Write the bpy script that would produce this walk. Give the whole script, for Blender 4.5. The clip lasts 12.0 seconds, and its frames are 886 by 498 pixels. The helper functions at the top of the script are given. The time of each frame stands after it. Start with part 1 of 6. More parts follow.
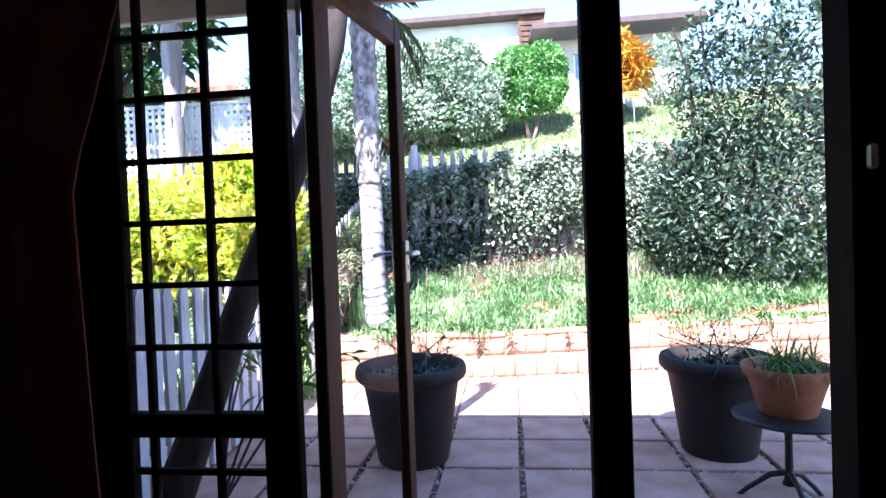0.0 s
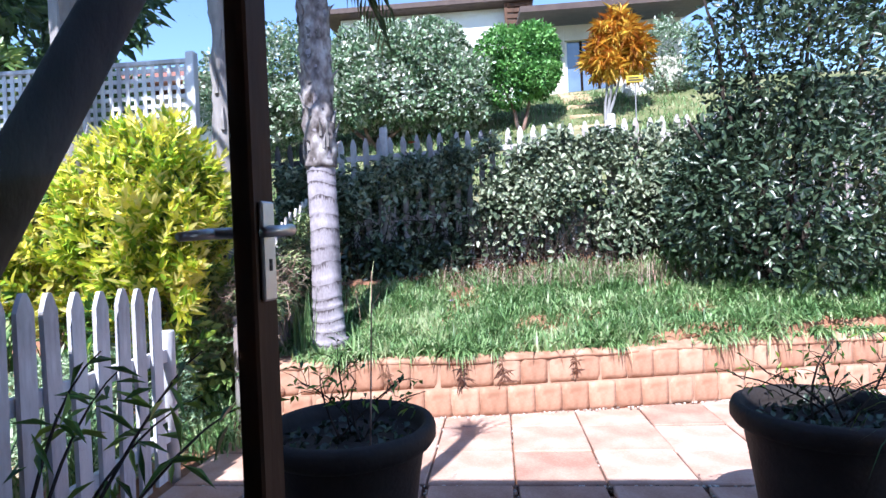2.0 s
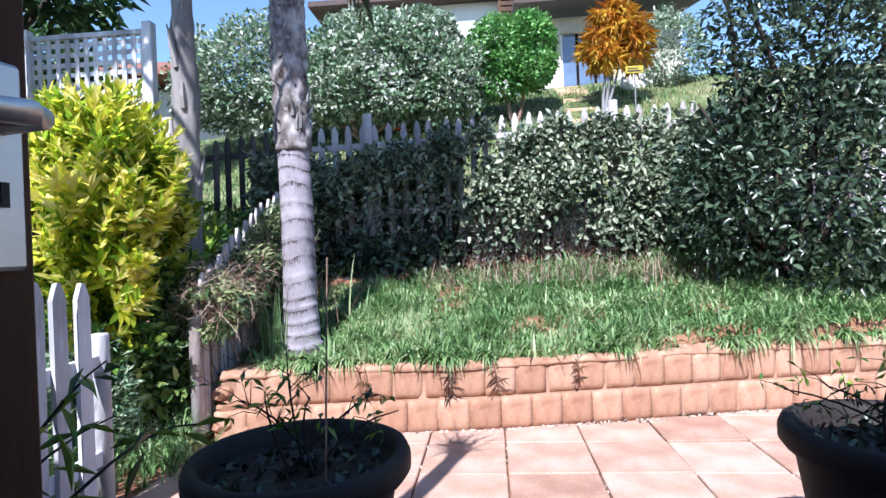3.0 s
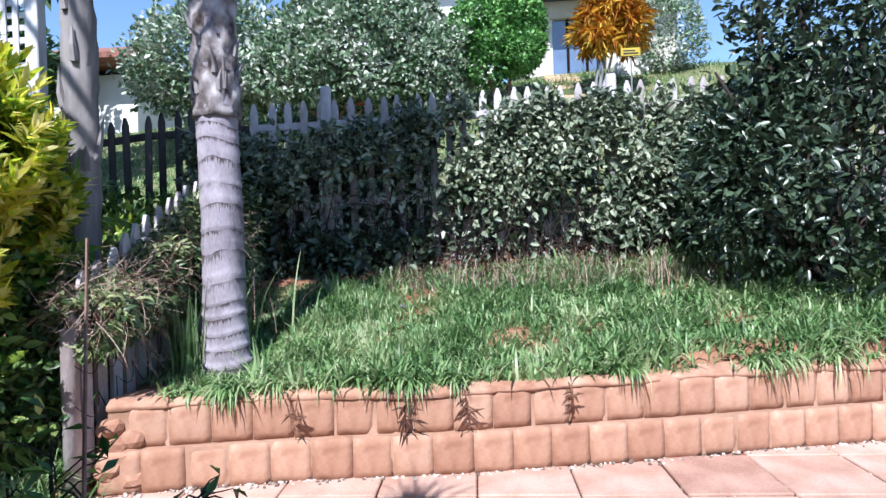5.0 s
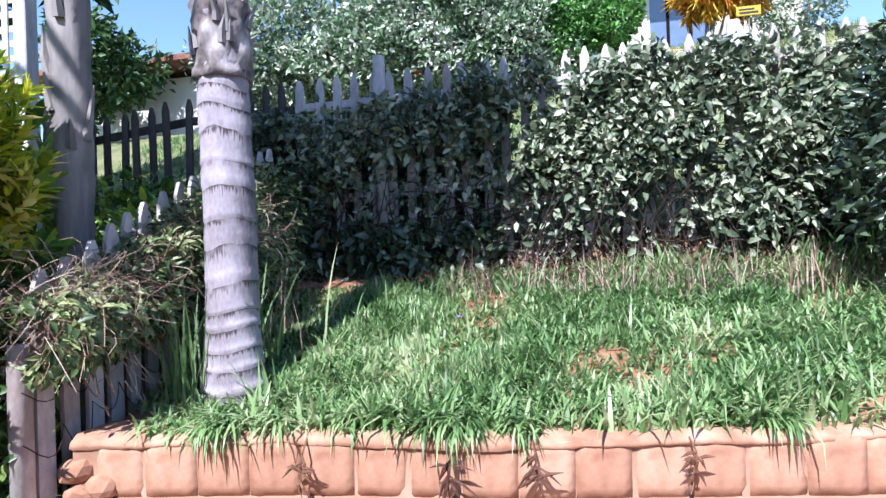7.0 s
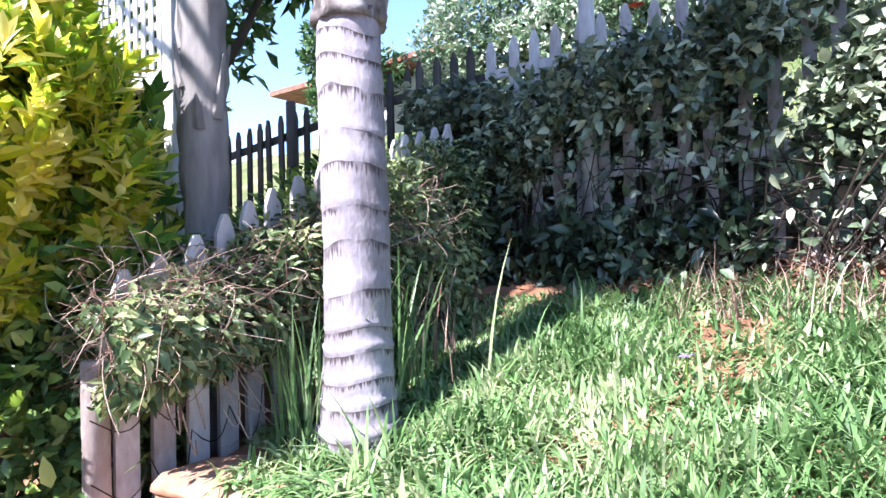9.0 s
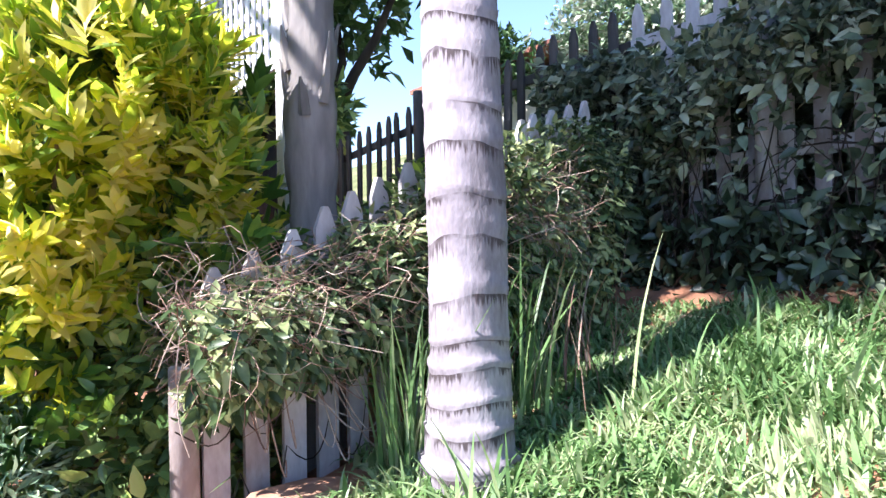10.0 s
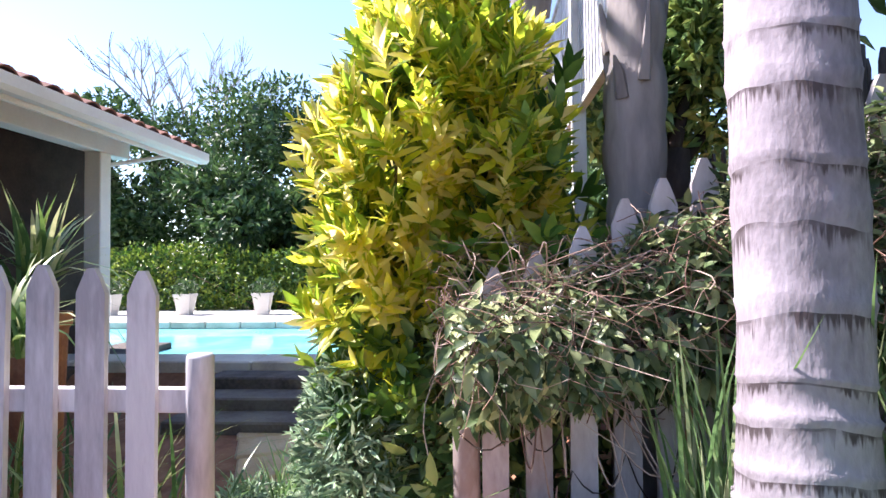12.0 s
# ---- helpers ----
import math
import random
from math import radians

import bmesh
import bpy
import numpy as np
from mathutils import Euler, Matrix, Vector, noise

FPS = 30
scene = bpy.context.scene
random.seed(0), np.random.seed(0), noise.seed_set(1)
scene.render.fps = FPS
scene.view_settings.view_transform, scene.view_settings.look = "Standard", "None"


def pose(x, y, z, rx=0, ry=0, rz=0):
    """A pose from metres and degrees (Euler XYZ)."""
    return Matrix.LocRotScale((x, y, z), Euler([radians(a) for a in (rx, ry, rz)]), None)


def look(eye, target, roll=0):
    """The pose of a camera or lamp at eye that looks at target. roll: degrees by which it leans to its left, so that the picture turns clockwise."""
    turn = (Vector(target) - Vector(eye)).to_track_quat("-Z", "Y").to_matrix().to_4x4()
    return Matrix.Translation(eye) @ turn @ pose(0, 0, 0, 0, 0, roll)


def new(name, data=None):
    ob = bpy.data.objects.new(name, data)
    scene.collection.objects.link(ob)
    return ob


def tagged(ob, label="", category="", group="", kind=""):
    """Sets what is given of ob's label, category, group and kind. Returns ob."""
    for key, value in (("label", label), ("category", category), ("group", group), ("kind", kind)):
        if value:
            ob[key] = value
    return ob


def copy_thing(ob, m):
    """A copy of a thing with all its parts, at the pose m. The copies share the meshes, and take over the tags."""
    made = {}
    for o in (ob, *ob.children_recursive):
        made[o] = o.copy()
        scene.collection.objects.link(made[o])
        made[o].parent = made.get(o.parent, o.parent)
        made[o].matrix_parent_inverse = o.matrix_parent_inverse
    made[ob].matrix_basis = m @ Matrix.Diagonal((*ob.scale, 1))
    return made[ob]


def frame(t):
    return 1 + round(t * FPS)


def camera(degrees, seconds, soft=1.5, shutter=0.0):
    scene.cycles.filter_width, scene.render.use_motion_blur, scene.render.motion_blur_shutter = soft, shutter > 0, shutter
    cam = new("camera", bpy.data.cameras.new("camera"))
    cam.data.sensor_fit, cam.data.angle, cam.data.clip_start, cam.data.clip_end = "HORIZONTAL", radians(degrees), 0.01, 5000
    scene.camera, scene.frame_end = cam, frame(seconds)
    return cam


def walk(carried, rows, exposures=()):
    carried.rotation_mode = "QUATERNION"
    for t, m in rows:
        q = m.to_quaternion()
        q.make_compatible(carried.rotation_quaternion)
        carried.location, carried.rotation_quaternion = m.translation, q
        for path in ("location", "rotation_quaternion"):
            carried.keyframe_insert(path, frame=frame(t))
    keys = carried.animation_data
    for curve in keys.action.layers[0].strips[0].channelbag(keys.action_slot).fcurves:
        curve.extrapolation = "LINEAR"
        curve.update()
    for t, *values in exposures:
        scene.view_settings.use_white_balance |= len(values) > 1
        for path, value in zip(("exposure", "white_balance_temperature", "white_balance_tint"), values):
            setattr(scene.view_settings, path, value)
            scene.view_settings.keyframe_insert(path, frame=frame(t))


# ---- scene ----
cam = camera(75.6, 12.0)
PATH = [
    (0, (0.141, -0.357, 1.285), (-0.098, 1.628, 1.246), -2.1),
    (0.5, (0.126, -0.056, 1.272), (-0.094, 1.932, 1.237), -2.1),
    (1, (0.131, 0.255, 1.265), (-0.08, 2.243, 1.232), -2.2),
    (1.5, (0.1, 0.579, 1.224), (-0.097, 2.569, 1.207), -2.1),
    (2, (0.108, 0.843, 1.204), (-0.081, 2.834, 1.189), -2.3),
    (2.5, (0.128, 1.069, 1.193), (-0.058, 3.06, 1.183), -2.5),
    (3, (0.109, 1.298, 1.135), (-0.056, 3.291, 1.129), -2.2),
    (5, (0.192, 2.092, 1.092), (0.069, 4.088, 1.086), -1.8),
    (5.5, (0.215, 2.272, 1.082), (0.073, 4.267, 1.076), -1.8),
    (6, (0.244, 2.467, 1.082), (0.024, 4.455, 1.08), -1.9),
    (6.5, (0.241, 2.69, 1.07), (-0.081, 4.664, 1.067), -1.8),
    (7, (0.237, 2.903, 1.061), (-0.188, 4.858, 1.064), -1.9),
    (9, (0.152, 3.796, 1.081), (-1.026, 5.412, 1.081), -1.2),
    (9.5, (0.083, 3.963, 1.089), (-1.292, 5.416, 1.068), -0.9),
    (10, (-0.024, 4.093, 1.084), (-1.558, 5.376, 1.078), -1.0),
    (10.5, (-0.104, 4.219, 1.032), (-1.81, 5.262, 1.076), -1.2),
    (11, (-0.095, 4.404, 1.024), (-2.004, 4.997, 1.087), -1.0),
    (11.5, (-0.091, 4.515, 1.043), (-2.079, 4.731, 1.086), -1.2),
    (12, (-0.094, 4.576, 1.046), (-2.089, 4.449, 1.104), -0.6),
]
walk(cam, [(t, look(eye, target, roll)) for t, eye, target, roll in PATH],
     exposures=[(0.0, 2.45, 5600, 17), (0.7, 2.05, 5620, 17), (1.5, 1.55, 5700, 14), (2.2, 1.22, 5750, 12), (3.0, 1.02, 5780, 11), (5.0, 0.86, 5800, 11), (7.0, 1.18, 5780, 14), (9.0, 1.88, 6050, 15), (10.5, 1.76, 6350, 16), (12.0, 1.62, 6550, 22)])

# ---- light ----
SUN = Vector((-0.19, -0.98, 1.10)).normalized()
world = bpy.data.worlds.new("sky")
scene.world = world
world.use_nodes = True
_n, _l = world.node_tree.nodes, world.node_tree.links
_sky = _n.new("ShaderNodeTexSky")
_sky.sky_type, _sky.sun_disc = "NISHITA", False
_sky.ozone_density, _sky.dust_density = 3.0, 0.2
_sky.sun_elevation = math.asin(SUN.z)
_sky.sun_rotation = math.atan2(SUN.x, SUN.y)
_n["Background"].inputs[1].default_value = 0.13
_l.new(_sky.outputs[0], _n["Background"].inputs[0])
sun = new("sun", bpy.data.lights.new("sun", "SUN"))
sun.data.energy, sun.data.angle, sun.data.color = 5.0, radians(0.5), (1.0, 0.965, 0.92)
sun.matrix_world = look(SUN * 30, (0, 0, 0))

# ---- small tools ----
RNG = np.random.default_rng(7)


def lerp(a, b, u):
    return a + (b - a) * u


def wobble(p, seed, freq=1.0):
    """Smooth noise about -1 to 1 over points, an array of n x 3."""
    r = np.random.default_rng(seed)
    out = np.zeros(len(p))
    for i in range(7):
        k = r.normal(size=3) * freq * (1 + 0.45 * i)
        out += np.sin(p @ k + r.uniform(0, 6.28)) / (1 + 0.35 * i)
    return out / 2.6


def raw_mesh(name, verts, faces, mats, smooth=False, index=None):
    """A mesh from arrays: verts n x 3, faces m x k."""
    me = bpy.data.meshes.new(name)
    verts, faces = np.asarray(verts, float), np.asarray(faces, int)
    m, k = faces.shape
    me.vertices.add(len(verts))
    me.vertices.foreach_set("co", verts.ravel())
    me.loops.add(m * k)
    me.loops.foreach_set("vertex_index", faces.ravel())
    me.polygons.add(m)
    me.polygons.foreach_set("loop_start", np.arange(m) * k)
    for a in (mats if isinstance(mats, (list, tuple)) else [mats]):
        me.materials.append(a)
    if index is not None:
        me.polygons.foreach_set("material_index", np.asarray(index, int))
    if smooth:
        me.polygons.foreach_set("use_smooth", np.ones(m, bool))
    me.update(calc_edges=True)
    me.validate()
    return me


def bm_mesh(name, bm, material, smooth=False):
    me = bpy.data.meshes.new(name)
    bmesh.ops.recalc_face_normals(bm, faces=bm.faces[:])
    bm.to_mesh(me)
    bm.free()
    me.materials.append(material)
    if smooth:
        for p in me.polygons:
            p.use_smooth = True
    return me


def hang(ob, parent, label=""):
    if parent is not None:
        ob.parent = parent
    if label:
        ob["label"] = label
    return ob


def part(name, bm, material, parent, label="", smooth=False):
    return hang(new(name, bm_mesh(name, bm, material, smooth)), parent, label)


def stuff(ob):
    ob["kind"] = "stuff"
    return ob


def thing(name, label, category, group="", kind="", at=(0, 0, 0), turn=0):
    ob = new(name)
    ob.empty_display_size = 0.1
    ob.matrix_basis = pose(*at, 0, 0, turn)
    return tagged(ob, label, category, group, kind)


def box(lo, hi, bevel=0.0, bm=None, turn=None, segs=1):
    bm = bm or bmesh.new()
    lo, hi = Vector(lo), Vector(hi)
    m = Matrix.LocRotScale((lo + hi) / 2, None, hi - lo)
    made = bmesh.ops.create_cube(bm, size=1, matrix=m)["verts"]
    if bevel:
        edges = list({e for v in made for e in v.link_edges})
        out = bmesh.ops.bevel(bm, geom=edges, offset=bevel, segments=segs, profile=0.6, affect="EDGES", clamp_overlap=True)
        made = list({v for f in out["faces"] for v in f.verts} | {v for v in made if v.is_valid})
    if turn is not None:
        bmesh.ops.transform(bm, matrix=turn, verts=made)
    return bm


def lathe(profile, n=32, bm=None, at=(0, 0, 0), wave=None):
    """A turned shape from (radius, height) pairs."""
    bm = bm or bmesh.new()
    rings = []
    for r, z in profile:
        ring = []
        for i in range(n):
            a = 2 * math.pi * i / n
            rr = r + (wave(a, z) if wave else 0)
            ring.append(bm.verts.new((at[0] + rr * math.cos(a), at[1] + rr * math.sin(a), at[2] + z)))
        rings.append(ring)
    for a, b in zip(rings, rings[1:]):
        for i in range(n):
            bm.faces.new((a[i], a[(i + 1) % n], b[(i + 1) % n], b[i]))
    if profile[0][0] > 0:
        bm.faces.new(list(reversed(rings[0])))
    bm.faces.new(rings[-1])
    return bm


def tube(points, radii, n=8, bm=None):
    """A tapered round stem along points."""
    bm = bm or bmesh.new()
    pts = [Vector(p) for p in points]
    rings = []
    for i, p in enumerate(pts):
        d = (pts[min(i + 1, len(pts) - 1)] - pts[max(i - 1, 0)]).normalized()
        u = d.cross(Vector((0.31, 0.92, 0.24))).normalized()
        v = d.cross(u)
        r = radii[i] if isinstance(radii, (list, tuple)) else radii
        rings.append([bm.verts.new(p + (u * math.cos(2 * math.pi * k / n) + v * math.sin(2 * math.pi * k / n)) * r) for k in range(n)])
    for a, b in zip(rings, rings[1:]):
        for k in range(n):
            bm.faces.new((a[k], a[(k + 1) % n], b[(k + 1) % n], b[k]))
    bm.faces.new(rings[0])
    bm.faces.new(rings[-1])
    return bm


def arc(a, b, sag, n=8):
    """Points from a to b, bowed by the vector sag."""
    a, b, sag = Vector(a), Vector(b), Vector(sag)
    return [a.lerp(b, i / n) + sag * (4 * (i / n) * (1 - i / n)) for i in range(n + 1)]


def unit(v):
    return v / np.maximum(np.linalg.norm(v, axis=-1, keepdims=True), 1e-9)


def leaves(name, P, D, N, L, W, material, fold=0.18, droop=0.15, fine=False):
    """A mesh of leaves: base points, directions, upper sides, lengths and widths."""
    n = len(P)
    L, W = np.broadcast_to(L, n)[:, None], np.broadcast_to(W, n)[:, None]
    D = unit(D)
    S = unit(np.cross(D, N))
    N = np.cross(S, D)
    if fine:
        cols = [P, P + D * L * 0.32 + S * W * 0.46 + N * W * fold, P + D * L * 0.68 + S * W * 0.36 + N * (W * fold * 0.7 - L * droop * 0.4),
                P + D * L - N * L * droop, P + D * L * 0.68 - S * W * 0.36 + N * (W * fold * 0.7 - L * droop * 0.4),
                P + D * L * 0.32 - S * W * 0.46 + N * W * fold, P + D * L * 0.5 - N * L * droop * 0.18]
        q = np.array([[0, 1, 6, 6], [0, 6, 5, 5], [1, 2, 3, 6], [6, 3, 4, 5]])
        V = np.stack(cols, 1).reshape(-1, 3)
        tri = np.array([[0, 1, 6], [0, 6, 5], [1, 2, 6], [2, 3, 6], [6, 3, 4], [6, 4, 5]])
        F = (np.arange(n)[:, None, None] * 7 + tri[None]).reshape(-1, 3)
    else:
        cols = [P, P + D * L * 0.5 + S * W * 0.5 + N * W * fold, P + D * L - N * L * droop, P + D * L * 0.5 - S * W * 0.5 + N * W * fold]
        V = np.stack(cols, 1).reshape(-1, 3)
        tri = np.array([[0, 1, 2], [0, 2, 3]])
        F = (np.arange(n)[:, None, None] * 4 + tri[None]).reshape(-1, 3)
    return raw_mesh(name, V, F, material)


def blades(name, P, D, L, W, material, bend=0.5, segs=3):
    """Grass blades: base points, leaning directions, lengths, widths."""
    n = len(P)
    L, W, bend = np.broadcast_to(L, n)[:, None], np.broadcast_to(W, n)[:, None], np.broadcast_to(bend, n)[:, None]
    H = D * np.array([1, 1, 0])
    H = unit(H + 1e-6)
    S = np.stack([-H[:, 1], H[:, 0], np.zeros(n)], 1)
    cols = []
    for i in range(segs + 1):
        u = i / segs
        ang = bend * u * 1.5
        c = P + H * L * u * np.sin(ang) + np.array([0, 0, 1.0]) * L * u * np.cos(ang)
        w = W * (1 - u) ** 0.6 * 0.5
        cols += [c - S * w, c + S * w] if i < segs else [c]
    V = np.stack(cols, 1)
    k = V.shape[1]
    fs = []
    for i in range(segs - 1):
        a = 2 * i
        fs += [[a, a + 1, a + 3], [a, a + 3, a + 2]]
    fs.append([k - 3, k - 2, k - 1])
    F = (np.arange(n)[:, None, None] * k + np.array(fs)[None]).reshape(-1, 3)
    return raw_mesh(name, V.reshape(-1, 3), F, material)


def blob(n, c, r, seed, hollow=0.55, rough=0.22, freq=2.2, low=-1.0):
    """Points in the outer part of an uneven ellipsoid, with the ways outward."""
    g = np.random.default_rng(seed)
    d = unit(g.normal(size=(int(n * 1.6), 3)))
    d = d[d[:, 2] > low][:n]
    k = 1 + rough * wobble(d, seed + 1, freq) + rough * 0.6 * wobble(d, seed + 2, freq * 2.6)
    u = hollow + (1 - hollow) * g.random(len(d)) ** 0.55
    return np.array(c) + d * np.array(r) * (k * u)[:, None], unit(d / np.array(r))


# ---- materials ----
def material(name, colours, scale=6.0, rough=0.75, bump=0.2, bump_scale=40.0, metal=0.0, spec=0.4, stretch=(1, 1, 1), per="object",
             spread=0.0, sheer=0.0, coat=0.0):
    """Layered noise between colours; spread: how far single pieces or leaves differ; sheer: light that leaves pass on."""
    m = bpy.data.materials.new(name)
    m.use_nodes = True
    t = m.node_tree
    n, l = t.nodes, t.links
    b = n["Principled BSDF"]
    b.inputs["Roughness"].default_value = rough
    b.inputs["Metallic"].default_value = metal
    b.inputs["Specular IOR Level"].default_value = spec
    b.inputs["Coat Weight"].default_value = coat
    co = n.new("ShaderNodeTexCoord")
    mp = n.new("ShaderNodeMapping")
    mp.inputs["Scale"].default_value = stretch
    l.new(co.outputs["Object"], mp.inputs[0])
    a = n.new("ShaderNodeTexNoise")
    a.inputs["Scale"].default_value, a.inputs["Detail"].default_value = scale, 5
    l.new(mp.outputs[0], a.inputs["Vector"])
    f = n.new("ShaderNodeTexNoise")
    f.inputs["Scale"].default_value, f.inputs["Detail"].default_value = bump_scale, 4
    l.new(mp.outputs[0], f.inputs["Vector"])
    mix = n.new("ShaderNodeMath")
    mix.operation = "MULTIPLY_ADD"
    l.new(f.outputs[0], mix.inputs[0])
    mix.inputs[1].default_value = 0.35
    l.new(a.outputs[0], mix.inputs[2])
    val = mix.outputs[0]
    lo = 0.45
    if spread:
        if per == "island":
            g = n.new("ShaderNodeNewGeometry")
            rnd = g.outputs["Random Per Island"]
        else:
            g = n.new("ShaderNodeObjectInfo")
            rnd = g.outputs["Random"]
        s = n.new("ShaderNodeMath")
        s.operation = "MULTIPLY_ADD"
        l.new(rnd, s.inputs[0])
        s.inputs[1].default_value = spread
        l.new(val, s.inputs[2])
        o = n.new("ShaderNodeMath")
        o.operation = "SUBTRACT"
        l.new(s.outputs[0], o.inputs[0])
        o.inputs[1].default_value = spread / 2
        val = o.outputs[0]
    r = n.new("ShaderNodeValToRGB")
    e = r.color_ramp.elements
    while len(e) < len(colours):
        e.new(0.5)
    for i, c in enumerate(colours):
        e[i].position = lo + 0.45 * i / max(1, len(colours) - 1)
        e[i].color = (*c, 1)
    l.new(val, r.inputs[0])
    l.new(r.outputs[0], b.inputs["Base Color"])
    if bump:
        bp = n.new("ShaderNodeBump")
        bp.inputs["Strength"].default_value, bp.inputs["Distance"].default_value = bump, 0.01
        l.new(f.outputs[0], bp.inputs["Height"])
        l.new(bp.outputs[0], b.inputs["Normal"])
    if sheer:
        tr = n.new("ShaderNodeBsdfTranslucent")
        l.new(r.outputs[0], tr.inputs[0])
        mx = n.new("ShaderNodeMixShader")
        mx.inputs[0].default_value = sheer
        l.new(b.outputs[0], mx.inputs[1])
        l.new(tr.outputs[0], mx.inputs[2])
        l.new(mx.outputs[0], n["Material Output"].inputs[0])
    return m


def leaf_mat(name, colours, rough=0.45, sheer=0.3, spread=0.5, spec=0.5):
    return material(name, colours, 3.0, rough, 0.0, 30.0, spec=spec, per="island", spread=spread, sheer=sheer)


def glass_mat(name, tint=(1, 1, 1), gloss=0.005):
    m = bpy.data.materials.new(name)
    m.use_nodes = True
    n, l = m.node_tree.nodes, m.node_tree.links
    n.remove(n["Principled BSDF"])
    a, g, x, fr = n.new("ShaderNodeBsdfTransparent"), n.new("ShaderNodeBsdfGlossy"), n.new("ShaderNodeMixShader"), n.new("ShaderNodeLayerWeight")
    a.inputs[0].default_value = (*tint, 1)
    g.inputs["Roughness"].default_value = 0.02
    po = n.new("ShaderNodeMath")
    po.operation = "POWER"
    po.inputs[1].default_value = 5.0
    l.new(fr.outputs["Facing"], po.inputs[0])
    ad = n.new("ShaderNodeMath")
    ad.operation = "MULTIPLY_ADD"
    ad.inputs[1].default_value, ad.inputs[2].default_value = 0.06, gloss
    l.new(po.outputs[0], ad.inputs[0])
    l.new(ad.outputs[0], x.inputs[0])
    l.new(a.outputs[0], x.inputs[1])
    l.new(g.outputs[0], x.inputs[2])
    l.new(x.outputs[0], n["Material Output"].inputs[0])
    return m


def palm_bark(name):
    """Pale grey bark with dark, fringed leaf scars at the rings of the trunk."""
    m = material(name, [(0.17, 0.15, 0.17), (0.285, 0.255, 0.29), (0.40, 0.36, 0.40)], 7, 0.9, 0.35, 70, stretch=(1, 1, 0.5), spec=0.15)
    n, l = m.node_tree.nodes, m.node_tree.links
    b = n["Principled BSDF"]
    base = b.inputs["Base Color"].links[0].from_socket
    co = n.new("ShaderNodeTexCoord")
    mp = n.new("ShaderNodeMapping")
    mp.inputs["Scale"].default_value = (130, 130, 12)
    l.new(co.outputs["Object"], mp.inputs[0])
    st = n.new("ShaderNodeTexNoise")
    st.inputs["Scale"].default_value, st.inputs["Detail"].default_value = 1.0, 2
    l.new(mp.outputs[0], st.inputs["Vector"])
    wo = n.new("ShaderNodeTexNoise")
    wo.inputs["Scale"].default_value = 5
    l.new(co.outputs["Object"], wo.inputs["Vector"])
    at = n.new("ShaderNodeAttribute")
    at.attribute_name = "ring"
    d = n.new("ShaderNodeMath")
    d.operation = "MULTIPLY_ADD"
    l.new(wo.outputs[0], d.inputs[0])
    d.inputs[1].default_value = 0.55
    l.new(at.outputs["Fac"], d.inputs[2])
    fr = n.new("ShaderNodeMath")
    fr.operation = "FRACT"
    l.new(d.outputs[0], fr.inputs[0])
    add = n.new("ShaderNodeMath")
    add.operation = "MULTIPLY_ADD"
    l.new(st.outputs[0], add.inputs[0])
    add.inputs[1].default_value = 0.95
    l.new(fr.outputs[0], add.inputs[2])
    sub = n.new("ShaderNodeMapRange")
    sub.inputs["From Min"].default_value, sub.inputs["From Max"].default_value = 1.26, 1.42
    l.new(add.outputs[0], sub.inputs["Value"])
    pa = n.new("ShaderNodeTexNoise")
    pa.inputs["Scale"].default_value = 9
    l.new(co.outputs["Object"], pa.inputs["Vector"])
    pr = n.new("ShaderNodeMapRange")
    pr.inputs["From Min"].default_value, pr.inputs["From Max"].default_value = 0.36, 0.50
    l.new(pa.outputs[0], pr.inputs["Value"])
    pm = n.new("ShaderNodeMath")
    pm.operation = "MULTIPLY"
    l.new(pr.outputs[0], pm.inputs[0])
    l.new(sub.outputs[0], pm.inputs[1])
    mx = n.new("ShaderNodeMix")
    mx.data_type = "RGBA"
    rim = n.new("ShaderNodeMapRange")
    rim.inputs["From Min"].default_value, rim.inputs["From Max"].default_value = 0.93, 0.96
    rim.inputs["To Max"].default_value = 0.75
    l.new(fr.outputs[0], rim.inputs["Value"])
    both = n.new("ShaderNodeMath")
    both.operation = "MAXIMUM"
    l.new(pm.outputs[0], both.inputs[0])
    br = n.new("ShaderNodeTexNoise")
    br.inputs["Scale"].default_value, br.inputs["Detail"].default_value = 14, 3
    l.new(co.outputs["Object"], br.inputs["Vector"])
    bp = n.new("ShaderNodeMapRange")
    bp.inputs["From Min"].default_value, bp.inputs["From Max"].default_value = 0.42, 0.56
    l.new(br.outputs[0], bp.inputs["Value"])
    cut = n.new("ShaderNodeMath")
    cut.operation = "MULTIPLY"
    l.new(rim.outputs[0], cut.inputs[0])
    l.new(bp.outputs[0], cut.inputs[1])
    l.new(cut.outputs[0], both.inputs[1])
    l.new(both.outputs[0], mx.inputs["Factor"])
    l.new(base, mx.inputs["A"])
    mx.inputs["B"].default_value = (0.08, 0.064, 0.07, 1)
    l.new(mx.outputs["Result"], b.inputs["Base Color"])
    return m


